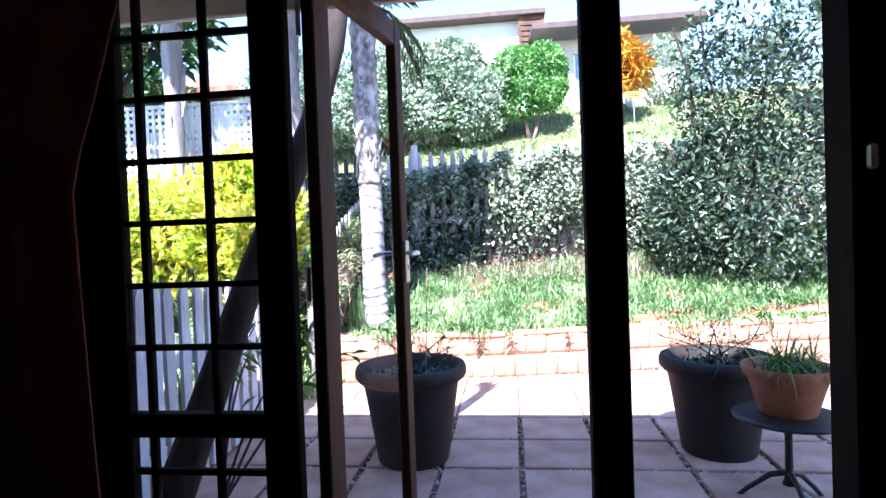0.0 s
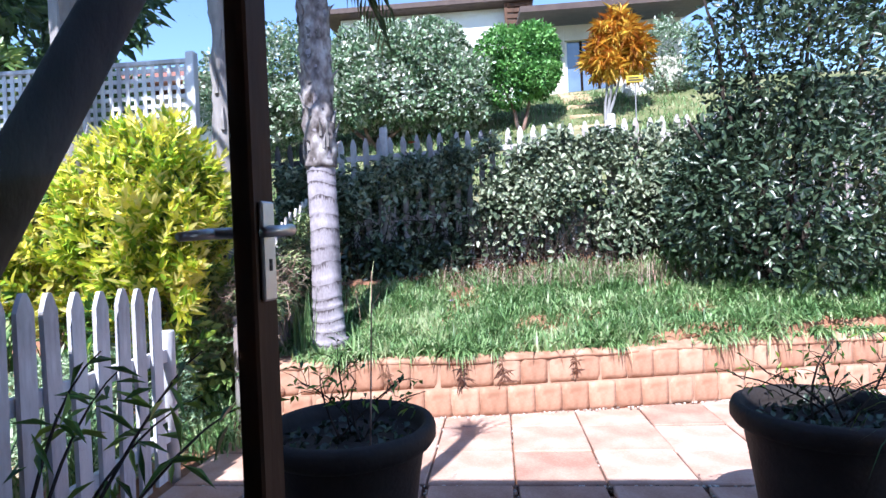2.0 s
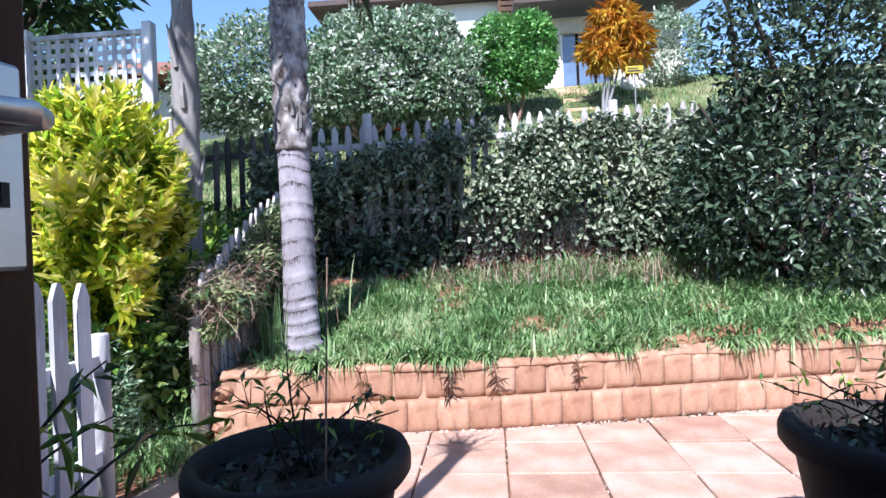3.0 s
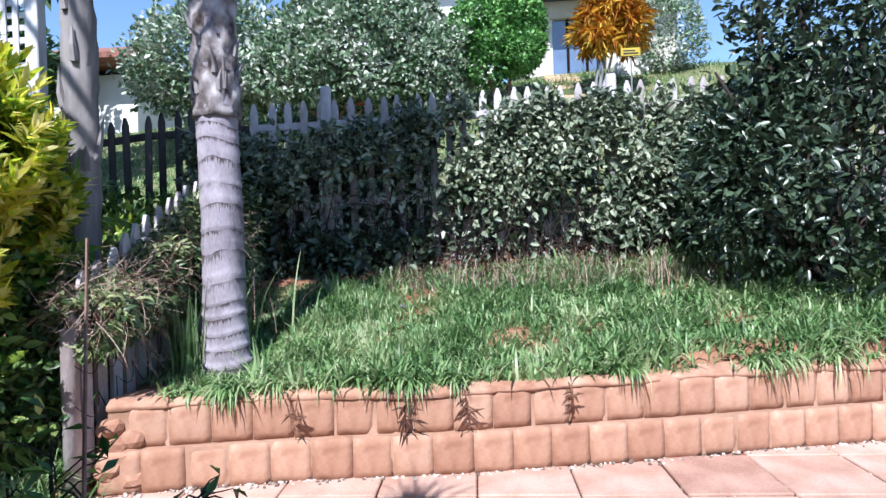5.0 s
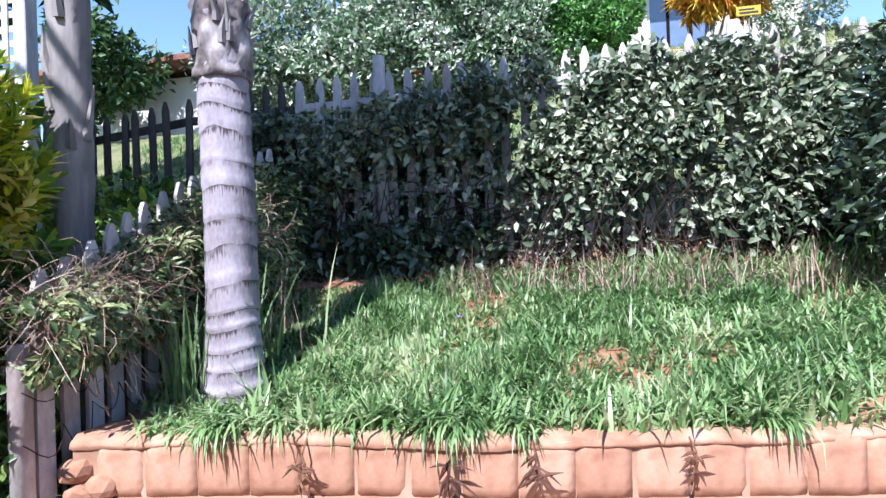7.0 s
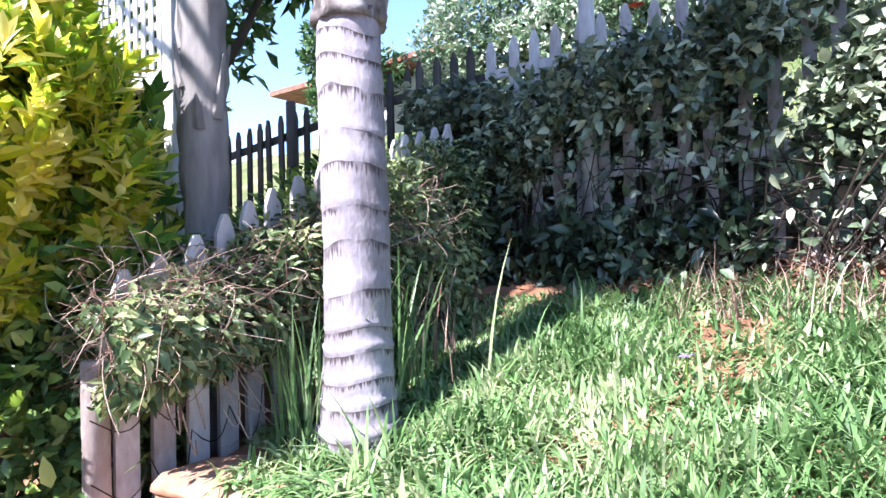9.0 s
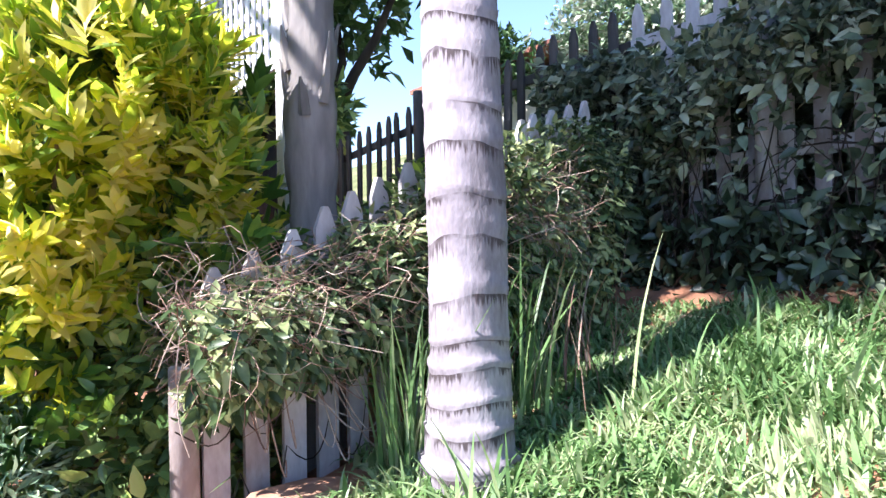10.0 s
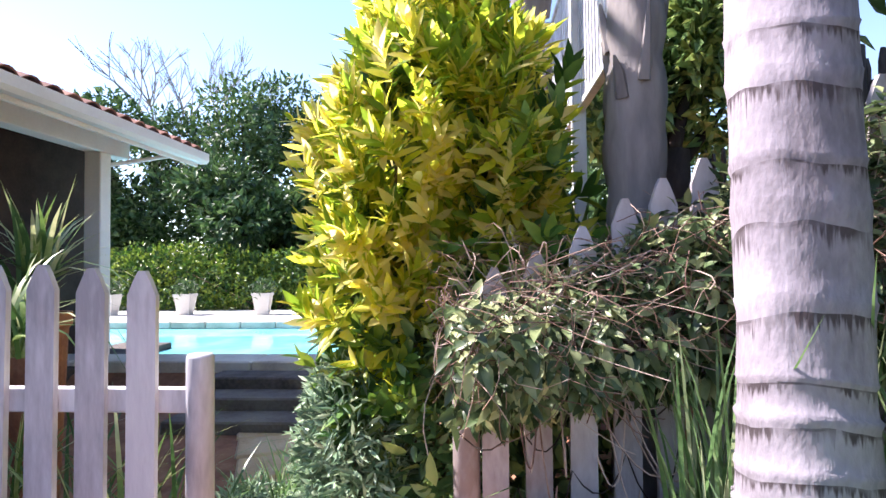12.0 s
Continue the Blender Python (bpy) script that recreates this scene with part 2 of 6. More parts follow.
M_slab = material("terracotta_paving", [(0.32, 0.175, 0.13), (0.44, 0.27, 0.205), (0.54, 0.365, 0.30)], 4, 0.85, 0.25, 70, spread=0.25)
M_block = material("red_earth_block", [(0.28, 0.145, 0.095), (0.385, 0.22, 0.15), (0.48, 0.31, 0.225)], 9, 0.95, 0.25, 28, spec=0.1, spread=0.25)
M_earth = material("red_soil", [(0.16, 0.07, 0.04), (0.26, 0.12, 0.07), (0.33, 0.18, 0.11)], 5, 0.95, 0.6, 30)
M_pebble = material("pale_pebbles", [(0.14, 0.10, 0.08), (0.38, 0.30, 0.25), (0.6, 0.55, 0.5)], 10, 0.8, 0.2, 60, per="island", spread=0.8)
M_white = material("weathered_white_paint", [(0.36, 0.35, 0.38), (0.62, 0.61, 0.65), (0.74, 0.735, 0.76)], 6, 0.65, 0.25, 45, stretch=(1, 1, 0.25), spread=0.2)
M_oldwhite = material("soiled_white_paint", [(0.26, 0.21, 0.20), (0.44, 0.40, 0.41), (0.6, 0.57, 0.59)], 5, 0.75, 0.3, 45, stretch=(1, 1, 0.4), spread=0.3)
M_greywood = material("bleached_grey_wood", [(0.1, 0.095, 0.1), (0.2, 0.195, 0.2), (0.31, 0.3, 0.31)], 8, 0.85, 0.4, 50, stretch=(1, 1, 0.2), spread=0.3)
M_darkpicket = material("dark_picket_wood", [(0.022, 0.02, 0.02), (0.05, 0.045, 0.045), (0.09, 0.08, 0.08)], 8, 0.85, 0.4, 50, stretch=(1, 1, 0.2), spread=0.3)
# near black: the backlit dark of the doorway is put into the wood colour
M_darkwood = material("near_black_wood", [(0.005, 0.003, 0.003), (0.009, 0.006, 0.005), (0.016, 0.01, 0.008)], 9, 0.85, 0.2, 50, spec=0.12, stretch=(1, 1, 0.15))
M_doorwood = material("brown_varnished_wood", [(0.05, 0.024, 0.015), (0.09, 0.045, 0.027), (0.14, 0.072, 0.044)], 9, 0.6, 0.2, 50, spec=0.2, stretch=(1, 1, 0.15))
M_glass = glass_mat("window_glass")
M_steel = material("brushed_steel", [(0.62, 0.62, 0.63), (0.76, 0.75, 0.74)], 20, 0.48, 0.05, 90, metal=1.0)
M_pot = material("dark_grey_clay", [(0.010, 0.007, 0.0065), (0.018, 0.0125, 0.0115), (0.028, 0.020, 0.018)], 8, 0.7, 0.25, 60)
M_terra = material("terracotta_clay", [(0.22, 0.08, 0.04), (0.34, 0.14, 0.07), (0.42, 0.20, 0.11)], 8, 0.8, 0.2, 60)
M_iron = material("dark_painted_iron", [(0.012, 0.01, 0.01), (0.03, 0.026, 0.026)], 12, 0.5, 0.15, 50)
M_curtain = material("dark_red_curtain", [(0.22, 0.07, 0.05), (0.34, 0.12, 0.09)], 10, 0.9, 0.3, 120)
M_plaster_in = material("dim_beige_plaster", [(0.40, 0.32, 0.28), (0.5, 0.42, 0.36)], 3, 0.9, 0.15, 60)
M_plaster = material("cream_render", [(0.42, 0.38, 0.32), (0.55, 0.51, 0.44), (0.62, 0.58, 0.52)], 2.5, 0.9, 0.2, 50)
M_whitewall = material("white_render", [(0.66, 0.64, 0.62), (0.78, 0.77, 0.75)], 2, 0.9, 0.15, 50)
M_floor = material("dark_floor_tile", [(0.05, 0.03, 0.022), (0.09, 0.05, 0.036)], 6, 0.35, 0.05, 40)
M_tile = material("clay_roof_tile", [(0.13, 0.05, 0.04), (0.24, 0.10, 0.07), (0.32, 0.16, 0.11)], 6, 0.85, 0.3, 50, spread=0.4)
M_roof = material("dark_roof_sheet", [(0.05, 0.03, 0.03), (0.09, 0.06, 0.05)], 5, 0.7, 0.2, 40)
M_bark = palm_bark("ringed_palm_bark")
M_rough = material("peeling_trunk_bark", [(0.035, 0.027, 0.025), (0.22, 0.19, 0.19), (0.46, 0.43, 0.43)], 9, 0.95, 0.9, 18, stretch=(1, 1, 0.7), spec=0.1)
M_barkB = material("fibrous_palm_bark", [(0.11, 0.10, 0.10), (0.22, 0.20, 0.20), (0.33, 0.30, 0.29)], 6, 0.9, 0.7, 25, stretch=(1, 1, 0.3))
M_barkdark = material("dark_trunk_bark", [(0.014, 0.01, 0.008), (0.03, 0.02, 0.016), (0.05, 0.035, 0.028)], 9, 0.9, 0.7, 30, stretch=(1, 1, 0.4))
M_twig = material("dry_twigs", [(0.17, 0.095, 0.075), (0.31, 0.2, 0.155), (0.48, 0.37, 0.31)], 8, 0.9, 0.3, 60, per="island", spread=0.7)
M_grass = leaf_mat("lush_grass", [(0.078, 0.155, 0.05), (0.155, 0.285, 0.098), (0.265, 0.405, 0.165), (0.42, 0.48, 0.27)], 0.45, 0.35, 0.5)
M_lawn = material("dry_lawn", [(0.07, 0.085, 0.03), (0.13, 0.145, 0.06), (0.24, 0.21, 0.12)], 2.2, 0.95, 0.8, 45)
M_hedge = leaf_mat("dull_hedge_leaf", [(0.045, 0.07, 0.04), (0.15, 0.2, 0.12), (0.38, 0.41, 0.29)], 0.42, 0.2, 0.55, 0.6)
M_vine = leaf_mat("vine_leaf", [(0.061, 0.121, 0.034), (0.155, 0.259, 0.078), (0.38, 0.448, 0.121)], 0.4, 0.25, 0.55, 0.6)
M_dryvine = leaf_mat("dull_vine_leaf", [(0.045, 0.08, 0.03), (0.13, 0.195, 0.075), (0.38, 0.42, 0.2)], 0.42, 0.25, 0.7)
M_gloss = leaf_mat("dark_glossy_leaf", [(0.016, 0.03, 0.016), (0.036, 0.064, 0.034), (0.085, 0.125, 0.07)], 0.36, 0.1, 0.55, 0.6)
M_greybush = leaf_mat("silver_green_leaf", [(0.092, 0.163, 0.082), (0.219, 0.328, 0.182), (0.55, 0.57, 0.49)], 0.45, 0.2, 0.6)
M_green = leaf_mat("bright_green_leaf", [(0.05, 0.15, 0.03), (0.12, 0.31, 0.07), (0.25, 0.47, 0.14)], 0.45, 0.3, 0.5)
M_orange = leaf_mat("orange_leaf", [(0.4, 0.13, 0.015), (0.72, 0.33, 0.03), (0.85, 0.6, 0.1)], 0.5, 0.3, 0.55)
M_yellow = leaf_mat("yellow_croton_leaf", [(0.26, 0.40, 0.035), (0.62, 0.67, 0.055), (0.86, 0.79, 0.09), (0.9, 0.8, 0.3)], 0.4, 0.75, 0.65)
M_crotongreen = leaf_mat("green_croton_leaf", [(0.032, 0.096, 0.019), (0.096, 0.208, 0.032), (0.288, 0.384, 0.048)], 0.4, 0.25, 0.5)
M_tree = leaf_mat("tree_leaf", [(0.02, 0.054, 0.017), (0.051, 0.119, 0.034), (0.119, 0.204, 0.068)], 0.5, 0.25, 0.5)
M_frond = leaf_mat("palm_frond", [(0.034, 0.067, 0.022), (0.09, 0.134, 0.045), (0.246, 0.224, 0.112)], 0.5, 0.3, 0.5)
M_blue = leaf_mat("blue_green_foliage", [(0.13, 0.23, 0.13), (0.3, 0.43, 0.26), (0.55, 0.65, 0.45)], 0.55, 0.25, 0.5)
M_spike = leaf_mat("striped_spiky_leaf", [(0.065, 0.143, 0.039), (0.208, 0.325, 0.078), (0.585, 0.598, 0.325)], 0.4, 0.25, 0.6)
M_dead = leaf_mat("dry_brown_leaf", [(0.07, 0.028, 0.018), (0.14, 0.06, 0.035), (0.24, 0.13, 0.07)], 0.8, 0.15, 0.5)
M_redpetal = leaf_mat("orange_red_petal", [(0.6, 0.06, 0.02), (0.8, 0.12, 0.04)], 0.5, 0.3, 0.3)
M_lilac = leaf_mat("lilac_petal", [(0.35, 0.2, 0.5), (0.5, 0.33, 0.66)], 0.5, 0.3, 0.3)
M_water = material("pool_water", [(0.12, 0.50, 0.62), (0.20, 0.64, 0.74), (0.34, 0.76, 0.82)], 1.4, 0.06, 0.15, 4, spec=0.6)
M_coping = material("pale_coping_stone", [(0.45, 0.40, 0.34), (0.6, 0.55, 0.48), (0.68, 0.64, 0.58)], 4, 0.8, 0.2, 50, spread=0.3)
M_sandstone = material("yellow_path_stone", [(0.36, 0.24, 0.14), (0.5, 0.36, 0.23), (0.58, 0.45, 0.3)], 4, 0.9, 0.3, 50, spread=0.3)
# stone colour darkened by the shade over pool steps, pool wall and verandah floor
M_darkstone = material("dark_shade_stone", [(0.06, 0.05, 0.045), (0.12, 0.10, 0.09), (0.17, 0.15, 0.13)], 5, 0.9, 0.4, 40, spread=0.3)
M_yellowsign = material("yellow_plastic", [(0.4, 0.28, 0.02), (0.5, 0.36, 0.04)], 8, 0.4, 0.0, 40)
M_black = material("black_print", [(0.02, 0.02, 0.02), (0.03, 0.03, 0.03)], 8, 0.6, 0.0, 40)
M_joint = material("dark_joint_dust", [(0.25, 0.14, 0.09), (0.34, 0.2, 0.14)], 8, 0.95, 0.3, 40)
# render colour of the verandah wall, darkened to carry the verandah's shade
M_shadewall = material("shade_dark_render", [(0.018, 0.012, 0.010), (0.035, 0.022, 0.018), (0.05, 0.034, 0.028)], 6, 0.9, 0.4, 40)
M_darkglass = material("dim_window_pane", [(0.10, 0.14, 0.22), (0.16, 0.22, 0.34)], 2, 0.08, 0.0, 40, spec=0.8)

# ---- the ground ----
WALL_X = [-1.62, -1.1, -0.7, -0.17, 0.1, 0.62, 1.2, 1.8, 2.6, 4.0, 7.0]
WALL_Y = [4.60, 4.70, 4.765, 4.81, 4.84, 4.93, 5.03, 5.15, 5.30, 5.5, 5.8]


def wall_y(x):
    return np.interp(x, WALL_X, WALL_Y)


def ground_z(x, y):
    """Height of the bare ground over the plan."""
    x, y = np.asarray(x, float), np.asarray(y, float)
    wy = wall_y(x)
    lean = 0.085 * np.clip(x, -7, 3) * np.clip((y - 6.6) / 2.0, 0, 1)
    bank = np.interp(y, [4.9, 6.2, 6.9, 8.2, 10.3, 11.6, 13, 20, 60, 400], [0.385, 0.72, 0.95, 1.8, 2.75, 3.6, 4.12, 4.6, 5.5, 6.0]) + lean
    terrace = np.where(y > wy + 0.12, np.where(y < 4.9, 0.385, bank), -0.03)
    side = np.where(y < 6.9, np.interp(y, [4.3, 5.6, 6.4, 6.9], [0.0, 0.55, 0.8, 0.95]), bank)
    deck = np.interp(x, [-4.55, -4.35], [0.26, 0.0])
    side = np.maximum(side, np.where(y < 5.5, deck, 0))
    side = np.where(x < -4.5, np.where(y < 5.5, 0.26, np.maximum(side, 0.26)), side)
    pool = (x > -8.0) & (x < -4.75) & (y > -1.6) & (y < 3.55)
    side = np.where(pool, -1.0, side)
    out = np.where(x < -1.66, side, terrace)
    return out - np.where((y < 3.9) & (x > -1.66), 0.04, 0.0)


def make_ground():
    gx = np.concatenate([[-400, -150, -60, -30, -18], np.arange(-13, -2.2, 0.25), np.arange(-2.2, 3.2, 0.1), np.arange(3.2, 9, 0.4), [12, 20, 40, 120, 400]])
    gy = np.concatenate([[-400, -120, -40, -15], np.arange(-8, 2, 0.5), np.arange(2, 7.2, 0.1), np.arange(7.2, 15, 0.25), [17, 20, 30, 60, 150, 400]])
    X, Y = np.meshgrid(gx, gy)
    Z = ground_z(X, Y)
    P = np.stack([X.ravel(), Y.ravel(), Z.ravel()], 1)
    soft = (P[:, 1] > 5.2) & (np.abs(P[:, 0]) < 13) & (P[:, 1] < 15)
    P[:, 2] += soft * 0.04 * wobble(P * np.array([1, 1, 0]), 5, 1.7)
    nx, ny = len(gx), len(gy)
    i = (np.arange(ny - 1)[:, None] * nx + np.arange(nx - 1)[None]).ravel()
    F = np.stack([i, i + 1, i + nx + 1, i + nx], 1)
    c = P[F].mean(1)
    lawn = (c[:, 1] > 7.2) | (c[:, 0] < -9.5) | (np.abs(c[:, 0]) > 9)
    ob = new("ground", raw_mesh("ground", P, F, [M_earth, M_lawn], index=lawn.astype(int)))
    tagged(ob, "red soil ground with dry lawn on the bank", "ground", kind="structure")


make_ground()


# ---- the house with the doors ----
FLOOR = 0.12


def make_house():
    def slab(name, lo, hi, mat, label, cat, bevel=0.0):
        ob = new(name, bm_mesh(name, box(lo, hi, bevel), mat))
        return tagged(ob, label, cat, kind="structure")
    slab("floor", (-1.9, -3.6, -0.02), (2.4, 1.16, FLOOR), M_floor, "dark tiled floor of the dim room", "floor")
    slab("ceiling", (-1.9, -3.6, 2.33), (2.4, 0.9, 2.42), M_plaster_in, "plain plastered ceiling of the dim room", "ceiling")
    slab("wall_west", (-2.0, -3.7, 0), (-1.9, 1.14, 2.35), M_plaster_in, "plain dim plastered side wall", "wall")
    slab("wall_east", (2.4, -3.7, 0), (2.5, 1.14, 2.35), M_plaster_in, "plain dim plastered side wall", "wall")
    slab("wall_south", (-1.9, -3.7, 0), (2.4, -3.6, 2.42), M_plaster_in, "plain dim plastered back wall", "wall")
    # front wall round the doors
    slab("wall_north_a", (-1.9, 0.9, 0), (-1.08, 1.14, 2.35), M_plaster, "cream rendered wall beside the doors", "wall")
    slab("wall_north_b", (0.97, 0.9, 0), (2.4, 1.14, 2.35), M_plaster, "cream rendered wall beside the doors", "wall")
    slab("wall_north_c", (-1.08, 0.9, 2.2), (0.97, 1.14, 2.35), M_plaster, "cream rendered wall above the doors", "wall")
    slab("door_sill", (-1.08, 1.16, -0.01), (0.97, 1.30, 0.085), M_darkstone, "dark stone door sill above the paving", "door sill", 0.008)
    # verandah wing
    slab("wall_west_wing", (-5.6, -3.7, 0.2), (-2.0, 0.75, 2.45), M_shadewall, "shaded rendered wall behind the verandah", "wall")
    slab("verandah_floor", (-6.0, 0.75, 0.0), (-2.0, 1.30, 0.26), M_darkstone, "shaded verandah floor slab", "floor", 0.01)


def make_roof():
    roof = thing("house_roof", "clay tiled roof with white gutter along its eave", "roof", kind="structure")
    pitch = math.tan(radians(20))
    y0, z0 = 1.60, 2.20
    bm = bmesh.new()
    for a, b in (((-5.92, -4.2), (4.0, y0)),):
        v = [bm.verts.new((x, y, z0 + (y0 - y) * pitch + dz)) for dz in (0, 0.06) for x, y in ((a[0], a[1]), (b[0], a[1]), (b[0], b[1]), (a[0], b[1]))]
        for q in ((0, 1, 2, 3), (7, 6, 5, 4), (0, 4, 5, 1), (1, 5, 6, 2), (2, 6, 7, 3), (3, 7, 4, 0)):
            bm.faces.new([v[k] for k in q])
    part("roof_deck", bm, M_roof, roof)
    part("fascia_board", box((-5.92, y0, z0 - 0.09), (4.0, y0 + 0.022, z0 + 0.07), 0.004), M_whitewall, roof, "white painted fascia board")
    bm = bmesh.new()
    prof = [(0.0, 0.0), (0.0, -0.075), (0.02, -0.095), (0.075, -0.095), (0.10, -0.07), (0.10, 0.0), (0.112, 0.0), (0.112, -0.078), (0.082, -0.108), (0.012, -0.108), (-0.0, -0.09)]
    ends = [[bm.verts.new((x, y0 + 0.024 + p, z0 + 0.05 + q)) for p, q in prof] for x in (-5.94, 4.0)]
    for i in range(len(prof) - 1):
        bm.faces.new((ends[0][i], ends[0][i + 1], ends[1][i + 1], ends[1][i]))
    part("gutter", bm, M_whitewall, roof, "white metal gutter")
    part("barge_board", box((-5.94, -4.2, -0.06), (-5.92, y0, 0.10), 0.003, turn=Matrix.Translation((0, y0, z0)) @ Matrix.Rotation(-math.atan(pitch), 4, "X") @ Matrix.Translation((0, -y0, 0))), M_whitewall, roof)
    part("beam", box((-5.3, 1.12, 2.08), (-2.0, 1.27, 2.29), 0.006), M_whitewall, roof, "white verandah beam")
    for x in (-4.95, -3.3):
        part("column", box((x - 0.075, 1.12, 0.26), (x + 0.075, 1.27, 2.08), 0.008), M_whitewall, roof, "white square verandah post")
    part("brace", tube([(-5.03, 1.2, 1.98), (-5.45, 1.58, 2.14)], 0.02, 8), M_whitewall, roof, "white pipe from the gutter")
    # tiles, the lowest three rows single
    bm = bmesh.new()
    w, ln = 0.2, 0.36
    n = 8
    top, bot = [], []
    for s, off in ((0, 0.0), (1, ln)):
        for k in range(n + 1):
            a = math.pi * k / n
            x = -w / 2 + w * k / n
            z = 0.045 * math.sin(a) + 0.012
            top.append(bm.verts.new((x, -off, z + (0.02 if s == 0 else 0.0))))
            bot.append(bm.verts.new((x, -off, z - 0.014 + (0.02 if s == 0 else 0.0))))
    for k in range(n):
        bm.faces.new((top[k], top[k + 1], top[n + 2 + k], top[n + 1 + k]))
        bm.faces.new((bot[k + 1], bot[k], bot[n + 1 + k], bot[n + 2 + k]))
        bm.faces.new((top[k + 1], top[k], bot[k], bot[k + 1]))
    me = bm_mesh("roof_tile", bm, M_tile)
    tilt = Matrix.Rotation(-math.atan(pitch), 4, "X")
    for r in range(4):
        for i in range(49):
            ob = new("roof_tile", me)
            y = y0 + 0.05 - r * 0.31
            ob.matrix_basis = Matrix.Translation((-5.83 + i * w, y, z0 + 0.066 + (y0 - y) * pitch)) @ tilt
            ob.parent = roof


def make_doors():
    fr = thing("door_1", "dark wooden door surround with a fixed glazed side pane", "door frame", kind="structure")
    z1 = 2.17
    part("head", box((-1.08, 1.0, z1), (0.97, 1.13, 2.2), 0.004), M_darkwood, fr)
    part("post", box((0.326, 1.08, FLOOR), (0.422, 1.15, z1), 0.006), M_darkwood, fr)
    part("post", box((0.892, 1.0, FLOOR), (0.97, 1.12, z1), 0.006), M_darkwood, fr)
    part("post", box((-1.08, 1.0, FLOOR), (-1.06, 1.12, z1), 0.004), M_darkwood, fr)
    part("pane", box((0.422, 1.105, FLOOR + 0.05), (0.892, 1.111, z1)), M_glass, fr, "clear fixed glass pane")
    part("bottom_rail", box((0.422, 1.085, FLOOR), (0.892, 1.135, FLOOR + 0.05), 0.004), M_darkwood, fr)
    latch = part("latch", box((0.914, 0.97, 1.40), (0.930, 0.998, 1.455), 0.006), M_steel, fr, "small bright metal latch")
    # paned leaf that stands shut
    pl = thing("door_2", "dark wooden door leaf with many small glass panes, shut", "door", kind="structure")
    ya, yb, xa, xb = 1.035, 1.075, -0.878, -0.508
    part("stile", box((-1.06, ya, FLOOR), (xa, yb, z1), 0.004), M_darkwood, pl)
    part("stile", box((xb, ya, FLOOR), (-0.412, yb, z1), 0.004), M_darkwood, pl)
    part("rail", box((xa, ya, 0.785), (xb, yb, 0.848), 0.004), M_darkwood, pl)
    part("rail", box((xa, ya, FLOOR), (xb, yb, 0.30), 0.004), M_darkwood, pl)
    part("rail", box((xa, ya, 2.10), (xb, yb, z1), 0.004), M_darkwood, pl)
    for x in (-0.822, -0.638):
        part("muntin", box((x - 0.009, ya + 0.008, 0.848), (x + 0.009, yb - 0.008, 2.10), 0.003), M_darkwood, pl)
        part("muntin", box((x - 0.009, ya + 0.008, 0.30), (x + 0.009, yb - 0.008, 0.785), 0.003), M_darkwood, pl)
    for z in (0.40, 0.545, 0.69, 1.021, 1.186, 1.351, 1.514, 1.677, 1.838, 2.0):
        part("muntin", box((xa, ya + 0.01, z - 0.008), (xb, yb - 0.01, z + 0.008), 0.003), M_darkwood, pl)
    part("pane", box((xa, 1.053, 0.848), (xb, 1.057, 2.10)), M_glass, pl)
    part("pane", box((xa, 1.053, 0.30), (xb, 1.057, 0.785)), M_glass, pl)
    # glazed leaf that stands open
    a, b = Vector((-0.372, 1.10)), Vector((-0.254, 1.71))
    turn = math.degrees(math.atan2((b - a).y, (b - a).x))
    ol = thing("door_3", "brown wooden door leaf with one glass pane, open outward", "door", kind="structure", at=(a.x, a.y, 0.13), turn=turn)
    w, h, d = (b - a).length, 1.93, 0.019
    part("stile", box((0, -d, 0), (0.085, d, h), 0.004), M_doorwood, ol)
    part("stile", box((w - 0.058, -d, 0), (w, d, h), 0.004), M_doorwood, ol)
    part("rail", box((0.085, -d, 0), (w - 0.058, d, 0.17), 0.004), M_doorwood, ol)
    part("rail", box((0.085, -d, h - 0.085), (w - 0.058, d, h), 0.004), M_doorwood, ol)
    part("pane", box((0.085, -0.003, 0.17), (w - 0.058, 0.003, h - 0.085)), M_glass, ol)
    for s in (-1, 1):
        plate = part("lock_plate", box((w - 0.046, s * (d + 0.004) - 0.004, 1.0), (w - 0.012, s * (d + 0.004) + 0.004, 1.15), 0.003), M_steel, ol, "brushed metal lock plate with a keyhole")
        bm = tube([(w - 0.029, s * d, 1.105), (w - 0.029, s * (d + 0.045), 1.105), (w - 0.041, s * (d + 0.052), 1.105), (w - 0.108, s * (d + 0.05), 1.10)], [0.009, 0.009, 0.009, 0.007], 10)
        part("lever", bm, M_steel, plate, "metal lever handle", True)
        part("keyhole", box((w - 0.032, s * (d + 0.0085) - 0.001, 1.045), (w - 0.026, s * (d + 0.0085) + 0.001, 1.063)), M_black, plate)
    for z in (0.25, 1.0, 1.7):
        part("hinge", lathe([(0.007, 0), (0.007, 0.09)], 10, at=(0.0, 0.026, z)), M_steel, ol)


